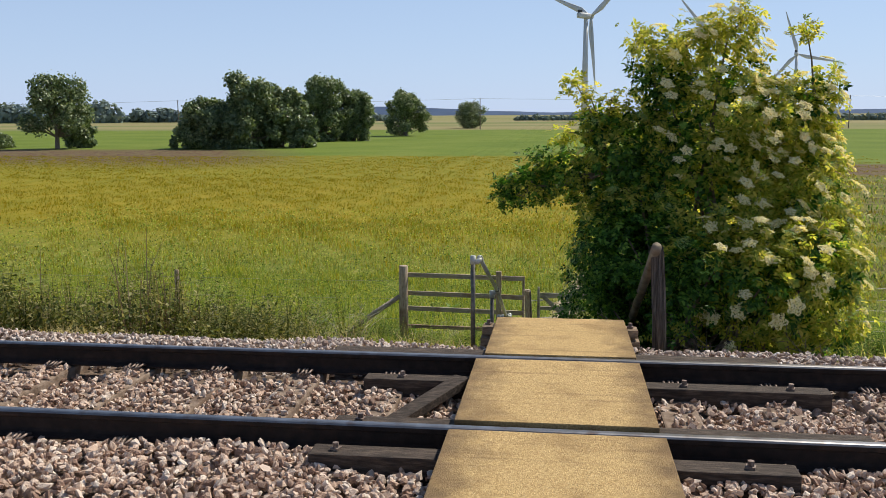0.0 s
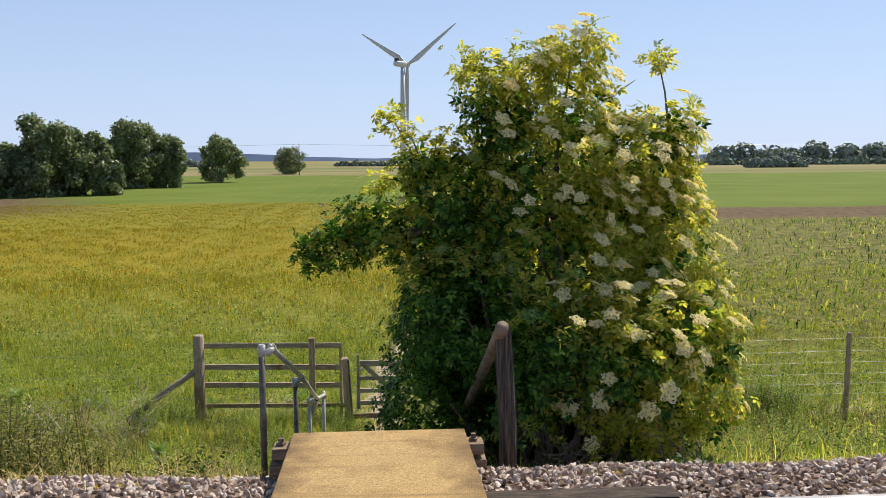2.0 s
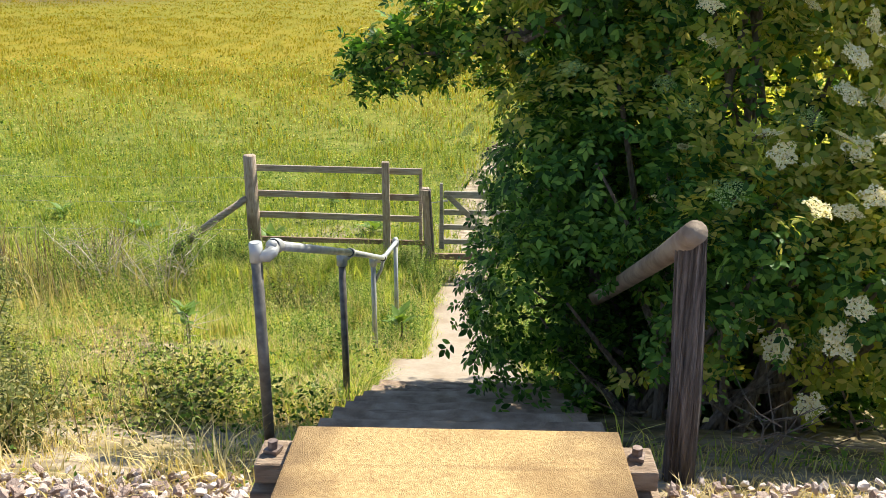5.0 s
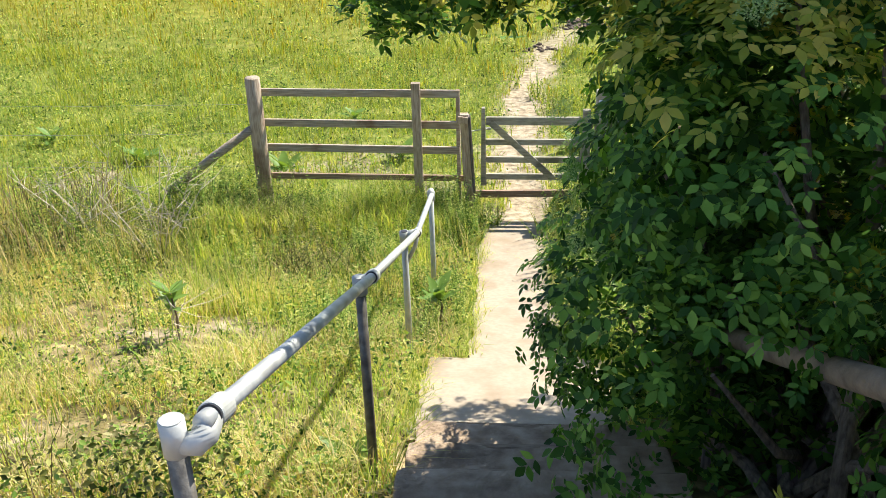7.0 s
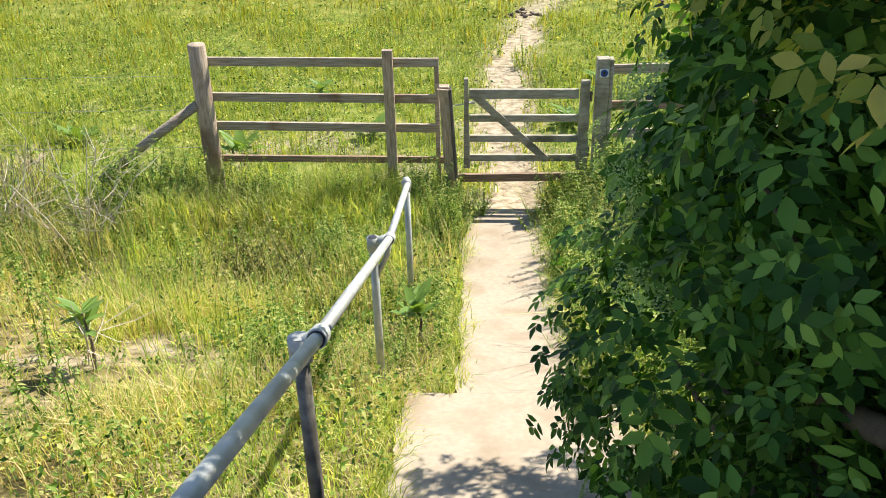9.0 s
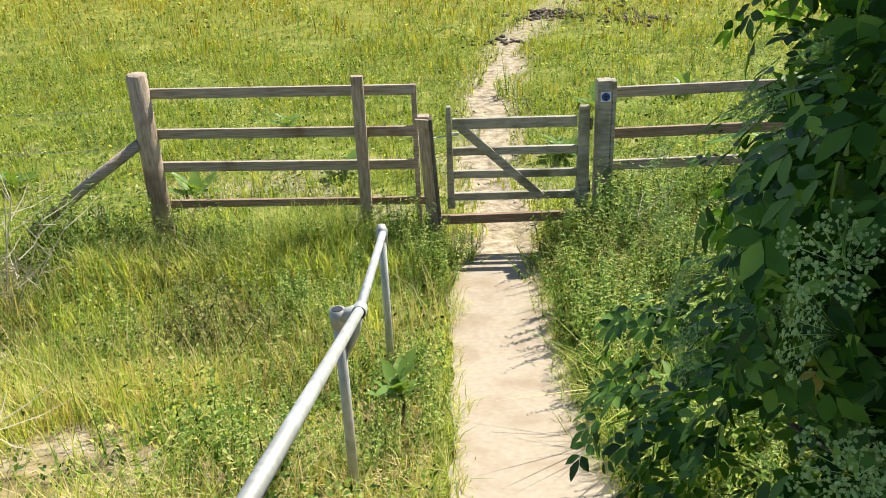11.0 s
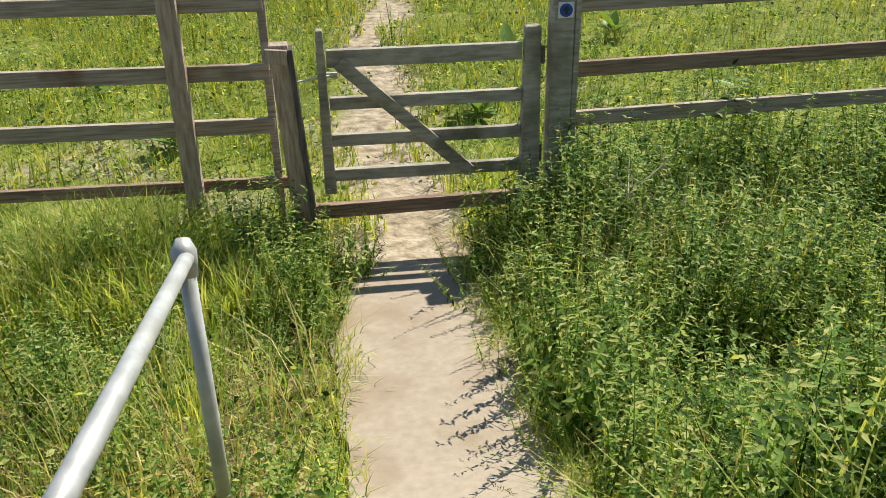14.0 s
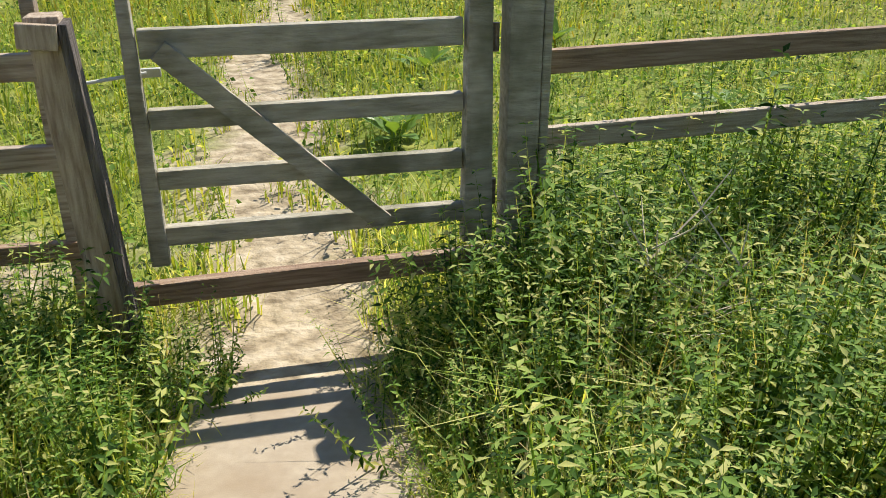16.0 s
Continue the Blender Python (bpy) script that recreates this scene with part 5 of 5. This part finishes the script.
rng = np.random.default_rng(77)
under_bush = lambda x, y: ~((x > 0.5) & (x < 3.2) & (y > 3.95) & (y < 7.0))
stuff("bank_grass", [
    grass_set(rng, 52000, (-6.5, -0.36, 3.6, 12.6), (0.08, 0.26), (0.004, 0.009), (0.3, 1.5), lambda x, y: np.where(y < 5.2, clumpy(x, y, 1.1, 4.0) > 0.72, (x < -1.7) | (y < 7.7) | (rng.uniform(0, 1, len(x)) < 0.4))),
    grass_set(rng, 12000, (-14, -6.5, 3.5, 12.6), (0.14, 0.38), (0.008, 0.016), (0.3, 1.4)),
    grass_set(rng, 26000, (0.4, 6.5, 3.7, 12.6), (0.10, 0.34), (0.004, 0.009), (0.3, 1.5), under_bush),
    grass_set(rng, 10000, (6.5, 15, 3.5, 12.6), (0.14, 0.38), (0.008, 0.016), (0.3, 1.4)),
    grass_set(rng, 4500, (-3.4, -0.9, 8.3, 11.9), (0.18, 0.38), (0.004, 0.008), (0.1, 0.9)),
    grass_set(rng, 6500, (-3.6, -0.55, 11.0, 12.0), (0.28, 0.5), (0.005, 0.010), (0.2, 1.2)),
    grass_set(rng, 9000, (-7, 7.5, 12.0, 12.9), (0.12, 0.3), (0.005, 0.010), (0.2, 1.2)),
    grass_set(rng, 5200, (0.5, 4.6, 7.4, 11.8), (0.35, 0.62), (0.005, 0.010), (0.5, 1.6), lambda x, y: clumpy(x, y, 1.3, 6.0) > 0.5),
    fringe(rng, 3000, -0.455, -0.73),
    fringe(rng, 4600, 0.37, 0.60),
    grass_set(rng, 1500, (0.46, 4.5, 7.3, 11.9), (0.25, 0.5), (0.004, 0.008), (0.2, 1.0)),
], M_GRASS, "long green grass on the railway bank", "grass")
dry_here = lambda x, y: (clumpy(x, y, 1.1, 4.0) > 0.42) | (y < 4.4)
stuff("dry_grass", [
    grass_set(rng, 42000, (-6.5, -0.5, 3.05, 9.8), (0.06, 0.26), (0.003, 0.007), (0.3, 1.6), lambda x, y: dry_here(x, y) & ((y > 4.8) | (rng.uniform(0, 1, len(x)) < 0.35))),
    grass_set(rng, 14000, (-7.5, -0.7, 2.95, 4.3), (0.02, 0.09), (0.004, 0.008), (0.4, 1.8)),
    grass_set(rng, 8000, (-14, -6.5, 2.95, 6.0), (0.08, 0.25), (0.006, 0.012), (0.3, 1.5)),
    grass_set(rng, 7000, (-9, -0.9, 3.15, 3.9), (0.05, 0.20), (0.005, 0.010), (0.4, 1.6), lambda x, y: clumpy(x, y, 1.4, 3.3) > 0.38),
    grass_set(rng, 10000, (0.7, 8.0, 3.0, 4.3), (0.02, 0.10), (0.004, 0.008), (0.4, 1.8)),
    grass_set(rng, 7000, (-6.5, 6.5, 9.0, 12.2), (0.2, 0.5), (0.003, 0.006), (0.2, 1.1), dry_here),
    grass_set(rng, 900, (0.5, 5.0, 7.3, 11.9), (0.3, 0.6), (0.003, 0.006), (0.1, 0.8)),
    grass_set(rng, 3600, (-14, -3.2, 8.0, 11.8), (0.35, 0.8), (0.005, 0.010), (0.1, 0.7), lambda x, y: clumpy(x, y, 0.9, 5.0) > 0.55),
    grass_set(rng, 900, (-0.62, 0.62, 11.3, 12.1), (0.04, 0.14), (0.003, 0.006), (0.3, 1.2)),
], M_DRY, "dry straw-coloured grass along the ballast edge", "grass")


stuff("dead_stems", [
    grass_set(rng, 2600, (-14, -4.8, 10.3, 12.4), (0.4, 0.95), (0.006, 0.012), (0.1, 0.8)),
    grass_set(rng, 2400, (-10, -3.9, 3.7, 5.8), (0.6, 1.25), (0.006, 0.013), (0.1, 0.7), lambda x, y: clumpy(x, y, 1.6, 0.4) > 0.45),
    grass_set(rng, 700, (-5.2, -1.8, 3.7, 5.6), (0.2, 0.5), (0.004, 0.008), (0.1, 0.8)),
    grass_set(rng, 700, (3.6, 12, 10.5, 12.4), (0.4, 0.8), (0.006, 0.012), (0.1, 0.8)),
    grass_set(rng, 2600, (3.2, 14, 4.2, 12), (0.2, 0.55), (0.005, 0.010), (0.1, 0.9)),
], M_DEAD, "brown dead stems standing along the wire fence", "weeds")


def leaf_bits(n, area, low, high, size, keep=None):
    """Small leaves of herbs at all heights among the grass."""
    x, y = patch(rng, n, *area)
    ok = off_path(x, y) & trail_gap(x, y) & covered(x, y, rng) & (rng.uniform(0, 1, n) < 0.25 + clumpy(x, y, 1.3, 3.0))
    if keep is not None:
        ok &= keep(x, y)
    x, y = x[ok], y[ok]
    z = surface_z(x, y) + rng.uniform(low, high, len(x)) * (0.2 + 1.3 * clumpy(x, y, 1.7, 2.0))
    tv = np.array([(0, 0, 0), (0.28, 0.5, 0.10), (0, 1.0, -0.05), (-0.28, 0.5, 0.10)])
    return scatter(tv, np.array([(0, 1, 2), (0, 2, 3)]), np.stack([x, y, z], 1), turns(rng, len(x), 0.55), rng.uniform(*size, len(x)))


stuff("herb_leaves", [
    leaf_bits(44000, (-6.5, -0.4, 4.2, 12.4), 0.02, 0.28, (0.018, 0.05)),
    leaf_bits(26000, (0.44, 6.5, 3.7, 12.4), 0.02, 0.42, (0.018, 0.05), under_bush),
    leaf_bits(9000, (-14, -6.5, 3.6, 12.4), 0.05, 0.35, (0.03, 0.07)),
    leaf_bits(3500, (-6.5, -0.7, 3.05, 4.9), 0.01, 0.10, (0.012, 0.035)),
    leaf_bits(9000, (6.5, 15, 3.6, 12.4), 0.05, 0.35, (0.03, 0.07)),
    leaf_bits(52000, (-13, 13, 12.3, 20), 0.02, 0.24, (0.025, 0.065)),
    leaf_bits(40000, (-24, 26, 20, 38), 0.03, 0.28, (0.04, 0.10)),
], M_WEED, "small leafy herbs among the grass", "weeds")


def field():
    near = [grass_set(rng, 82000, (-16, 17, 12.3, 21), (0.08, 0.26), (0.006, 0.014), (0.2, 1.1), lambda x, y: (x < 1.8) | (rng.uniform(0, 1, len(x)) < 0.45)),
            grass_set(rng, 24000, (-22, 24, 20, 34), (0.12, 0.28), (0.012, 0.026), (0.3, 1.4))]
    stuff("field_weeds", near, M_CROPGREEN, "low green weeds and grass beyond the fence", "weeds")
    not_right = lambda x, y: x < 0.30 * y + 2.0 + 3 * np.sin(y)
    far = [grass_set(rng, 26000, (-20, 14, 17, 34), (0.12, 0.30), (0.012, 0.026), (0.3, 1.3), lambda x, y: not_right(x, y) & (rng.uniform(0, 1, len(x)) < (y - 15) / 14)),
           grass_set(rng, 60000, (-46, 26, 30, 60), (0.08, 0.18), (0.025, 0.05), (0.4, 1.4), not_right),
           grass_set(rng, 46000, (-75, 36, 58, 95), (0.07, 0.16), (0.05, 0.10), (0.4, 1.4), not_right)]
    stuff("field_crop", far, M_CROP, "ripening yellow-green crop across the wide field", "crop")
    stuff("sparse_weeds", [grass_set(rng, 15000, (4, 60, 20, 63), (0.1, 0.3), (0.03, 0.08), (0.3, 1.4), lambda x, y: x > 0.30 * y - 1)], M_WEED, "sparse weeds on bare soil beyond the bush", "weeds")


field()


def nettle():
    """An upright weed: a thin stem and tiers of small pointed drooping leaves, about 1 tall."""
    v = np.array([(0, 0, 0), (0.19, 0.36, 0.05), (0, 1.0, -0.20), (-0.19, 0.36, 0.05), (0, 0.42, -0.04)])
    f = np.array([(0, 1, 4), (1, 2, 4), (2, 3, 4), (3, 0, 4)])
    at, rx, rz, s = [], [], [], []
    for k in range(15):
        for side in range(2 if k % 2 else 3):
            at.append((0.01 * math.sin(k * 5), 0.01 * math.cos(k * 3), 0.10 + 0.061 * k))
            rx.append(-0.55 + 0.07 * k + 0.2 * math.sin(k * 7 + side))
            rz.append(2.2 * side + 1.57 * (k % 2) + 0.35 * k)
            s.append((0.090 - 0.0034 * k) * (1 + 0.2 * math.sin(3 * k + 2 * side)))
    sets = [scatter(v, f, np.array(at), euler(np.array(rx), 0.0, np.array(rz)), np.array(s))]
    w = 0.010
    sets.append((np.array([(-w, 0, 0), (w, 0, 0), (0, 0, 0.98), (0, -w, 0), (0, w, 0), (0, 0, 0.98)], float), np.array([(0, 1, 2), (3, 4, 5)])))
    return joined(*sets)


def weeds():
    tv, tf = nettle()
    sets = []
    for n, area, tall in ((4700, (0.36, 3.8, 7.3, 11.85), (0.32, 0.72)), (800, (3.6, 7.5, 7.0, 11.9), (0.35, 0.7)), (700, (-13, -1.0, 6.5, 11.6), (0.25, 0.65)), (560, (-3.4, -0.55, 11.35, 11.93), (0.36, 0.62)), (200, (-0.95, -0.40, 11.0, 11.85), (0.28, 0.58)),
                          (150, (0.40, 1.1, 10.8, 11.85), (0.4, 0.7)), (520, (0.9, 3.4, 9.8, 11.9), (0.42, 0.75)), (900, (0.95, 7.0, 11.2, 11.95), (0.5, 0.82)), (900, (1.1, 7.5, 11.85, 12.7), (0.6, 0.95)), (1100, (-1.8, -0.38, 7.7, 11.6), (0.18, 0.46)), (260, (-3.2, -1.2, 9.2, 11.6), (0.22, 0.45)), (320, (-6.5, -3.2, 10.2, 11.9), (0.3, 0.6)), (120, (-5.6, -3.45, 11.55, 12.1), (0.45, 0.8)), (110, (-4.3, -3.15, 11.5, 11.93), (0.5, 0.8)), (1200, (1.4, 11, 12.2, 16.5), (0.22, 0.5)), (800, (1.2, 7.5, 12.1, 13.8), (0.35, 0.65)), (60, (-4.5, -0.9, 4.0, 6.0), (0.25, 0.5)), (2600, (-14, 15, 12.4, 21), (0.12, 0.36)), (2400, (-14, 5, 12.6, 24), (0.28, 0.55)), (130, (3.0, 7, 4.2, 7.5), (0.3, 0.6)), (90, (-7, -3.5, 9, 12), (0.3, 0.55))):
        x, y = patch(rng, n, *area)
        ok = off_path(x, y) & trail_gap(x, y)
        x, y = x[ok], y[ok]
        h = rng.uniform(*tall, len(x)) * (0.30 + 0.75 * clumpy(x, y, 1.9, 0.7) + 0.45 * clumpy(x, y, 4.3, 1.9))
        sets.append(scatter(tv, tf, np.stack([x, y, surface_z(x, y) - 0.02], 1), turns(rng, len(x), 0.2), h))
    for n, area, tall in ((60, (-0.50, -0.20, 11.42, 11.75), (0.25, 0.45)), (60, (0.22, 0.60, 10.9, 11.7), (0.25, 0.5)), (130, (0.20, 0.42, 7.8, 11.0), (0.12, 0.28)), (60, (-0.53, -0.41, 7.8, 11.0), (0.08, 0.18))):
        x, y = patch(rng, n, *area)
        sets.append(scatter(tv, tf, np.stack([x, y, surface_z(x, y) - 0.01], 1), turns(rng, n, 0.35), rng.uniform(*tall, n)))
    stuff("nettles", sets, M_WEED, "dense nettles and leafy weeds beside the path", "weeds")
    sets = []
    for n, area, tall in ((4800, (-13, -3.4, 3.4, 5.6), (0.6, 1.15)), (900, (-3.7, -2.0, 3.7, 5.4), (0.35, 0.75)), (1200, (-13, -3.7, 5.4, 6.8), (0.5, 0.9)), (2600, (-14, -5.0, 6.4, 11.6), (0.5, 0.95)), (420, (-3.7, -1.6, 4.0, 6.2), (0.2, 0.42)), (5200, (-15, -1.6, 7.6, 12.2), (0.22, 0.55)), (900, (-15, -2.0, 4.6, 7.8), (0.14, 0.36)), (1900, (3.0, 15, 4.6, 12.2), (0.2, 0.5)), (5200, (-22, 20, 12.5, 26), (0.14, 0.40))):
        x, y = patch(rng, n, *area)
        ok = trail_gap(x, y) & covered(x, y, rng) & (clumpy(x, y, 0.8, 2.2) + 0.3 * np.sin(3.7 * x) * np.sin(2.9 * y) > rng.uniform(0.15, 0.75, n)) & ~((x < 0) & (x > -4.2) & (y > 6.3) & (y < 9.6))
        x, y = x[ok], y[ok]
        sets.append(scatter(tv, tf, np.stack([x, y, surface_z(x, y) - 0.02], 1), turns(rng, len(x), 0.25), rng.uniform(*tall, len(x)) * (0.5 + 0.9 * clumpy(x, y, 1.4, 1.7))))
    sets += [leaf_bits(30000, (-10, -3.2, 3.4, 6.2), 0.05, 0.62, (0.03, 0.075)), leaf_bits(6000, (-3.4, -1.4, 3.6, 5.6), 0.02, 0.35, (0.025, 0.055))]
    stuff("rough_weeds", sets, M_ROUGHWEED, "rough olive weeds and seeding stems on the bank", "weeds")


weeds()


def dock(x, y, size, label, seed, n=11, lift=0.0):
    r = np.random.default_rng(seed)
    root = thing("dock_plant", (x, y, float(surface_z(x, y))), label, "plant", "broadleaf plants")
    v, f = leaflet()
    for k in range(n):
        a = 2 * math.pi * k / n + r.uniform(-0.3, 0.3)
        vv, ff = scatter(v * (1.0, 1.25, 1.0), f, np.array([(x, y, float(surface_z(x, y)) + r.uniform(0.05, 0.35) * size + lift * r.uniform(0.5, 1.0))]), euler(np.array([r.uniform(0.1, 0.9)]), 0.0, np.array([a])), np.array([size * r.uniform(0.6, 1.0)]))
        link_mesh("leaf", np_mesh("leaf", vv, ff), M_DOCK, root)
    if lift:
        z = float(surface_z(x, y))
        part("stem", tube([(x, y, z - 0.03), (x + 0.02, y, z + 0.5 * lift), (x, y, z + lift)], [0.012, 0.010, 0.006], 7), M_BARK, root)


dock(0.78, 8.28, 0.32, "broad bright green dock plant among the nettles", 1, 12, 0.30)
dock(-2.74, 8.08, 0.19, "dock plant with a brown stem in the dry grass", 2, 14, 0.42)
dock(-0.95, 5.75, 0.20, "dark leafy dock at the foot of the handrail post", 3)
dock(2.6, 3.95, 0.20, "young broadleaf plant at the ballast edge", 4)
dock(-3.3, 4.4, 0.22, "young broadleaf plant in the dry grass", 5)
dock(-0.70, 8.66, 0.20, "leafy thistle beside the handrail", 6, 13, 0.26)
dock(0.95, 14.6, 0.30, "broad green dock beyond the gate", 7)
dock(1.6, 16.5, 0.32, "broad green dock beyond the gate", 8)
dock(-3.2, 13.6, 0.32, "broad green dock beyond the fence", 9)
for n, (x, y) in enumerate(((2.0, 13.4), (3.4, 14.6), (-1.6, 14.2), (-5.4, 14.0), (4.8, 13.2), (-2.6, 16.0), (3.0, 17.2), (-7.2, 15.0))):
    dock(x, y, 0.24 + 0.02 * (n % 4), "broad green dock in the field beyond the fence", 20 + n)


def stalks(name, x, y, h, spread, seed, label, count=5, mat=None):
    """A dead, much-branched weed."""
    r = np.random.default_rng(seed)
    z = float(surface_z(x, y))
    bm = bmesh.new()
    for k in range(count):
        p = Vector((x + r.uniform(-0.08, 0.08), y + r.uniform(-0.08, 0.08), z - 0.03))
        top = p + Vector((r.uniform(-1, 1) * spread, r.uniform(-1, 1) * spread, h * r.uniform(0.45, 1.0)))
        tube([p, p.lerp(top, 0.5) + Vector((r.uniform(-0.07, 0.07), 0, 0.05)), top], [0.0065, 0.005, 0.0025], 4, bm)
        for j in range(9):
            u = r.uniform(0.3, 0.95)
            s = p.lerp(top, u)
            e = s + Vector((r.uniform(-1, 1) * 0.34, r.uniform(-1, 1) * 0.34, r.uniform(0.02, 0.26)))
            tube([s, s.lerp(e, 0.6) + Vector((0, 0, -0.02)), e], [0.0038, 0.003, 0.0018], 3, bm)
    ob = part(name, bm, mat or M_STRAW)
    tagged(ob, label, "plant", "dead stalks", "stuff")


stalks("dead_weed", -3.85, 10.55, 1.45, 0.75, 1, "pale dead branching weed standing in the grass", 9)
stalks("dead_weed", -4.9, 11.2, 1.2, 0.7, 2, "pale dead branching weed standing in the grass", 9)
stalks("dead_weed", -6.6, 10.9, 1.1, 0.5, 3, "pale dead branching weed standing in the grass", 12)
stalks("dead_weed", 1.12, 11.35, 0.75, 0.25, 4, "bare dead stalks beside the gate post", 4)
stalks("dead_weed", -8.5, 8.5, 0.8, 0.4, 5, "pale dead branching weed standing in the grass", 6)
stalks("dead_weed", -2.74, 8.08, 0.55, 0.12, 6, "brown seeding stem above the dock plant", 2)
stalks("dead_weed", 1.35, 3.72, 0.5, 0.12, 7, "thin bare stems at the bush's foot", 2, M_BARK)
stalks("dead_weed", 2.3, 3.85, 0.5, 0.2, 8, "thin bare stems at the bush's foot", 2, M_BARK)


def clods():
    """Dark dried mud lumps where the way through the field has been poached."""
    r = np.random.default_rng(91)
    v = np.array([(1, 0, 0), (-1, 0, 0), (0, 1, 0), (0, -1, 0), (0, 0, 0.7), (0, 0, -0.4), (0.6, 0.6, 0.45), (-0.6, 0.5, 0.4)], float)
    f = np.array([(0, 6, 4), (6, 2, 4), (2, 7, 4), (7, 1, 4), (1, 3, 4), (3, 0, 4), (0, 2, 6), (2, 1, 7), (0, 5, 2), (2, 5, 1), (1, 5, 3), (3, 5, 0)])
    sets = []
    for x, y, n, w in ((1.65, 22.9, 150, 0.42), (3.3, 22.5, 130, 0.40), (0.6, 20.9, 50, 0.30), (2.6, 24.0, 60, 0.8)):
        at = np.stack([x + r.normal(0, w, n), y + r.normal(0, 0.8 * w, n), np.zeros(n)], 1)
        at[:, 2] = surface_z(at[:, 0], at[:, 1]) + 0.005
        sets.append(scatter(v, f, at, turns(r, n, 0.3), r.uniform(0.02, 0.085, n)))
    stuff("mud_clods", sets, M_MUD, "dark lumps of dried mud on the trodden field way", "mud")


clods()

# ---- ballast ----
def stone(seed):
    r = np.random.default_rng(seed)
    bm = bmesh.new()
    bmesh.ops.create_icosphere(bm, subdivisions=1, radius=0.5)
    v = np.array([q.co[:] for q in bm.verts])
    f = np.array([[q.index for q in face.verts] for face in bm.faces])
    bm.free()
    v = v * (1 + r.uniform(-0.42, 0.34, len(v)))[:, None] * (1.1, r.uniform(0.6, 0.95), r.uniform(0.45, 0.72))
    return v, f


def ballast():
    r = np.random.default_rng(9)
    kinds = [stone(k) for k in range(8)]
    sets, pale, few = [], [], []
    areas = ((12500, (-4.6, 4.8, -1.55, -0.09), (0.030, 0.070)), (10500, (-4.6, 4.8, 0.09, 1.42), (0.030, 0.068)), (12500, (-5.5, 6.5, 1.60, 3.35), (0.028, 0.06)), (2400, (-10, -5, -0.8, 3.2), (0.05, 0.09)), (2400, (5, 10, -0.8, 3.4), (0.05, 0.09)), (2500, (-3.5, 3.5, -3.0, -1.5), (0.045, 0.085)))
    for n, area, size in areas:
        x, y = patch(r, n, *area)
        ok = ~((np.abs(x) < 0.6) & (y > -1.45) & (y < 2.95)) & ~((np.abs(y) < 0.085) | (np.abs(y - 1.505) < 0.085))
        phase = (x - 0.12) / 0.665
        on_sleeper = (np.abs(phase - np.round(phase)) * 0.665 < 0.115) & (y > 0.1) & (y < 2.0) & (np.abs(x) > 0.7)
        ok &= ~on_sleeper | (r.uniform(0, 1, n) < np.where(x < -2.0, 0.75, 0.42))
        ok &= (y < 2.8) | (r.uniform(0, 1, n) < np.clip((3.40 - y) / 0.6, 0, 1))
        x, y, on_sleeper = x[ok], y[ok], on_sleeper[ok]
        heap = 0.05 * clumpy(x, y, 1.6, 2.0) + np.where(y < -0.08, 0.075, 0.0) + np.where((y > 0) & (y < 1.45) & (x > 0.6), 0.02, 0)
        z = ground_z(x, y) + heap + r.uniform(-0.01, 0.03, len(x))
        s = r.uniform(*size, len(x))
        z = np.where(on_sleeper, np.maximum(z, -0.172 + 0.25 * s), z)
        turn = turns(r, len(x), 0.7)
        near = (x > -2.1) & (x < -0.7) & (y > -0.8) & (y < -0.1) if area[2] == -1.55 else np.zeros(len(x), bool)
        pick = np.flatnonzero(near)[:300]
        for i in pick:
            few.append((x[i], y[i], z[i], s[i], turn[i]))
        rest = np.ones(len(x), bool)
        rest[pick] = False
        which = r.integers(0, 8, len(x))
        for k in range(8):
            sel = rest & (which == k)
            (pale if area[2] == 1.60 else sets).append(scatter(*kinds[k], np.stack([x, y, z], 1)[sel], turn[sel], s[sel]))
    bed = thing("ballast_bed", (0, 0.75, -0.4), "brown-grey crushed stone ballast round the rails", "ballast")
    tagged(link_mesh("loose_stone", np_mesh("loose_stone", *joined(*sets), flat=True), M_STONE, bed), kind="stuff")
    tagged(link_mesh("loose_stone", np_mesh("loose_stone", *joined(*pale), flat=True), M_STONE_PALE, bed, "paler, cleaner stones at the track's edge"), kind="stuff")
    shapes = [np_mesh("stone", *k, flat=True) for k in kinds]
    for n, (x, y, z, s, turn) in enumerate(few):
        ob = link_mesh("stone", shapes[n % 8], M_STONE_ONE, bed)
        ob.matrix_basis = Matrix.LocRotScale(Vector((x, y, z)), Matrix(turn.tolist()).to_quaternion(), (s, s, s))


ballast()


# ---- what moves ----
def motions():
    times = [0.5 * k for k in range(33)]
    walk(ROTOR_A, [(t, pose(0, 4.6, HUB, 0, -57.0 * (t - 0.95), 0)) for t in times])
    walk(ROTOR_C, [(t, pose(0, 4.6, HUB, 0, -(40 + 62.0 * t), 0)) for t in times])
    walk(ROTOR_B, [(t, pose(0, 4.6, HUB, 0, -(17 + 83.0 * t), 0)) for t in times])


motions()
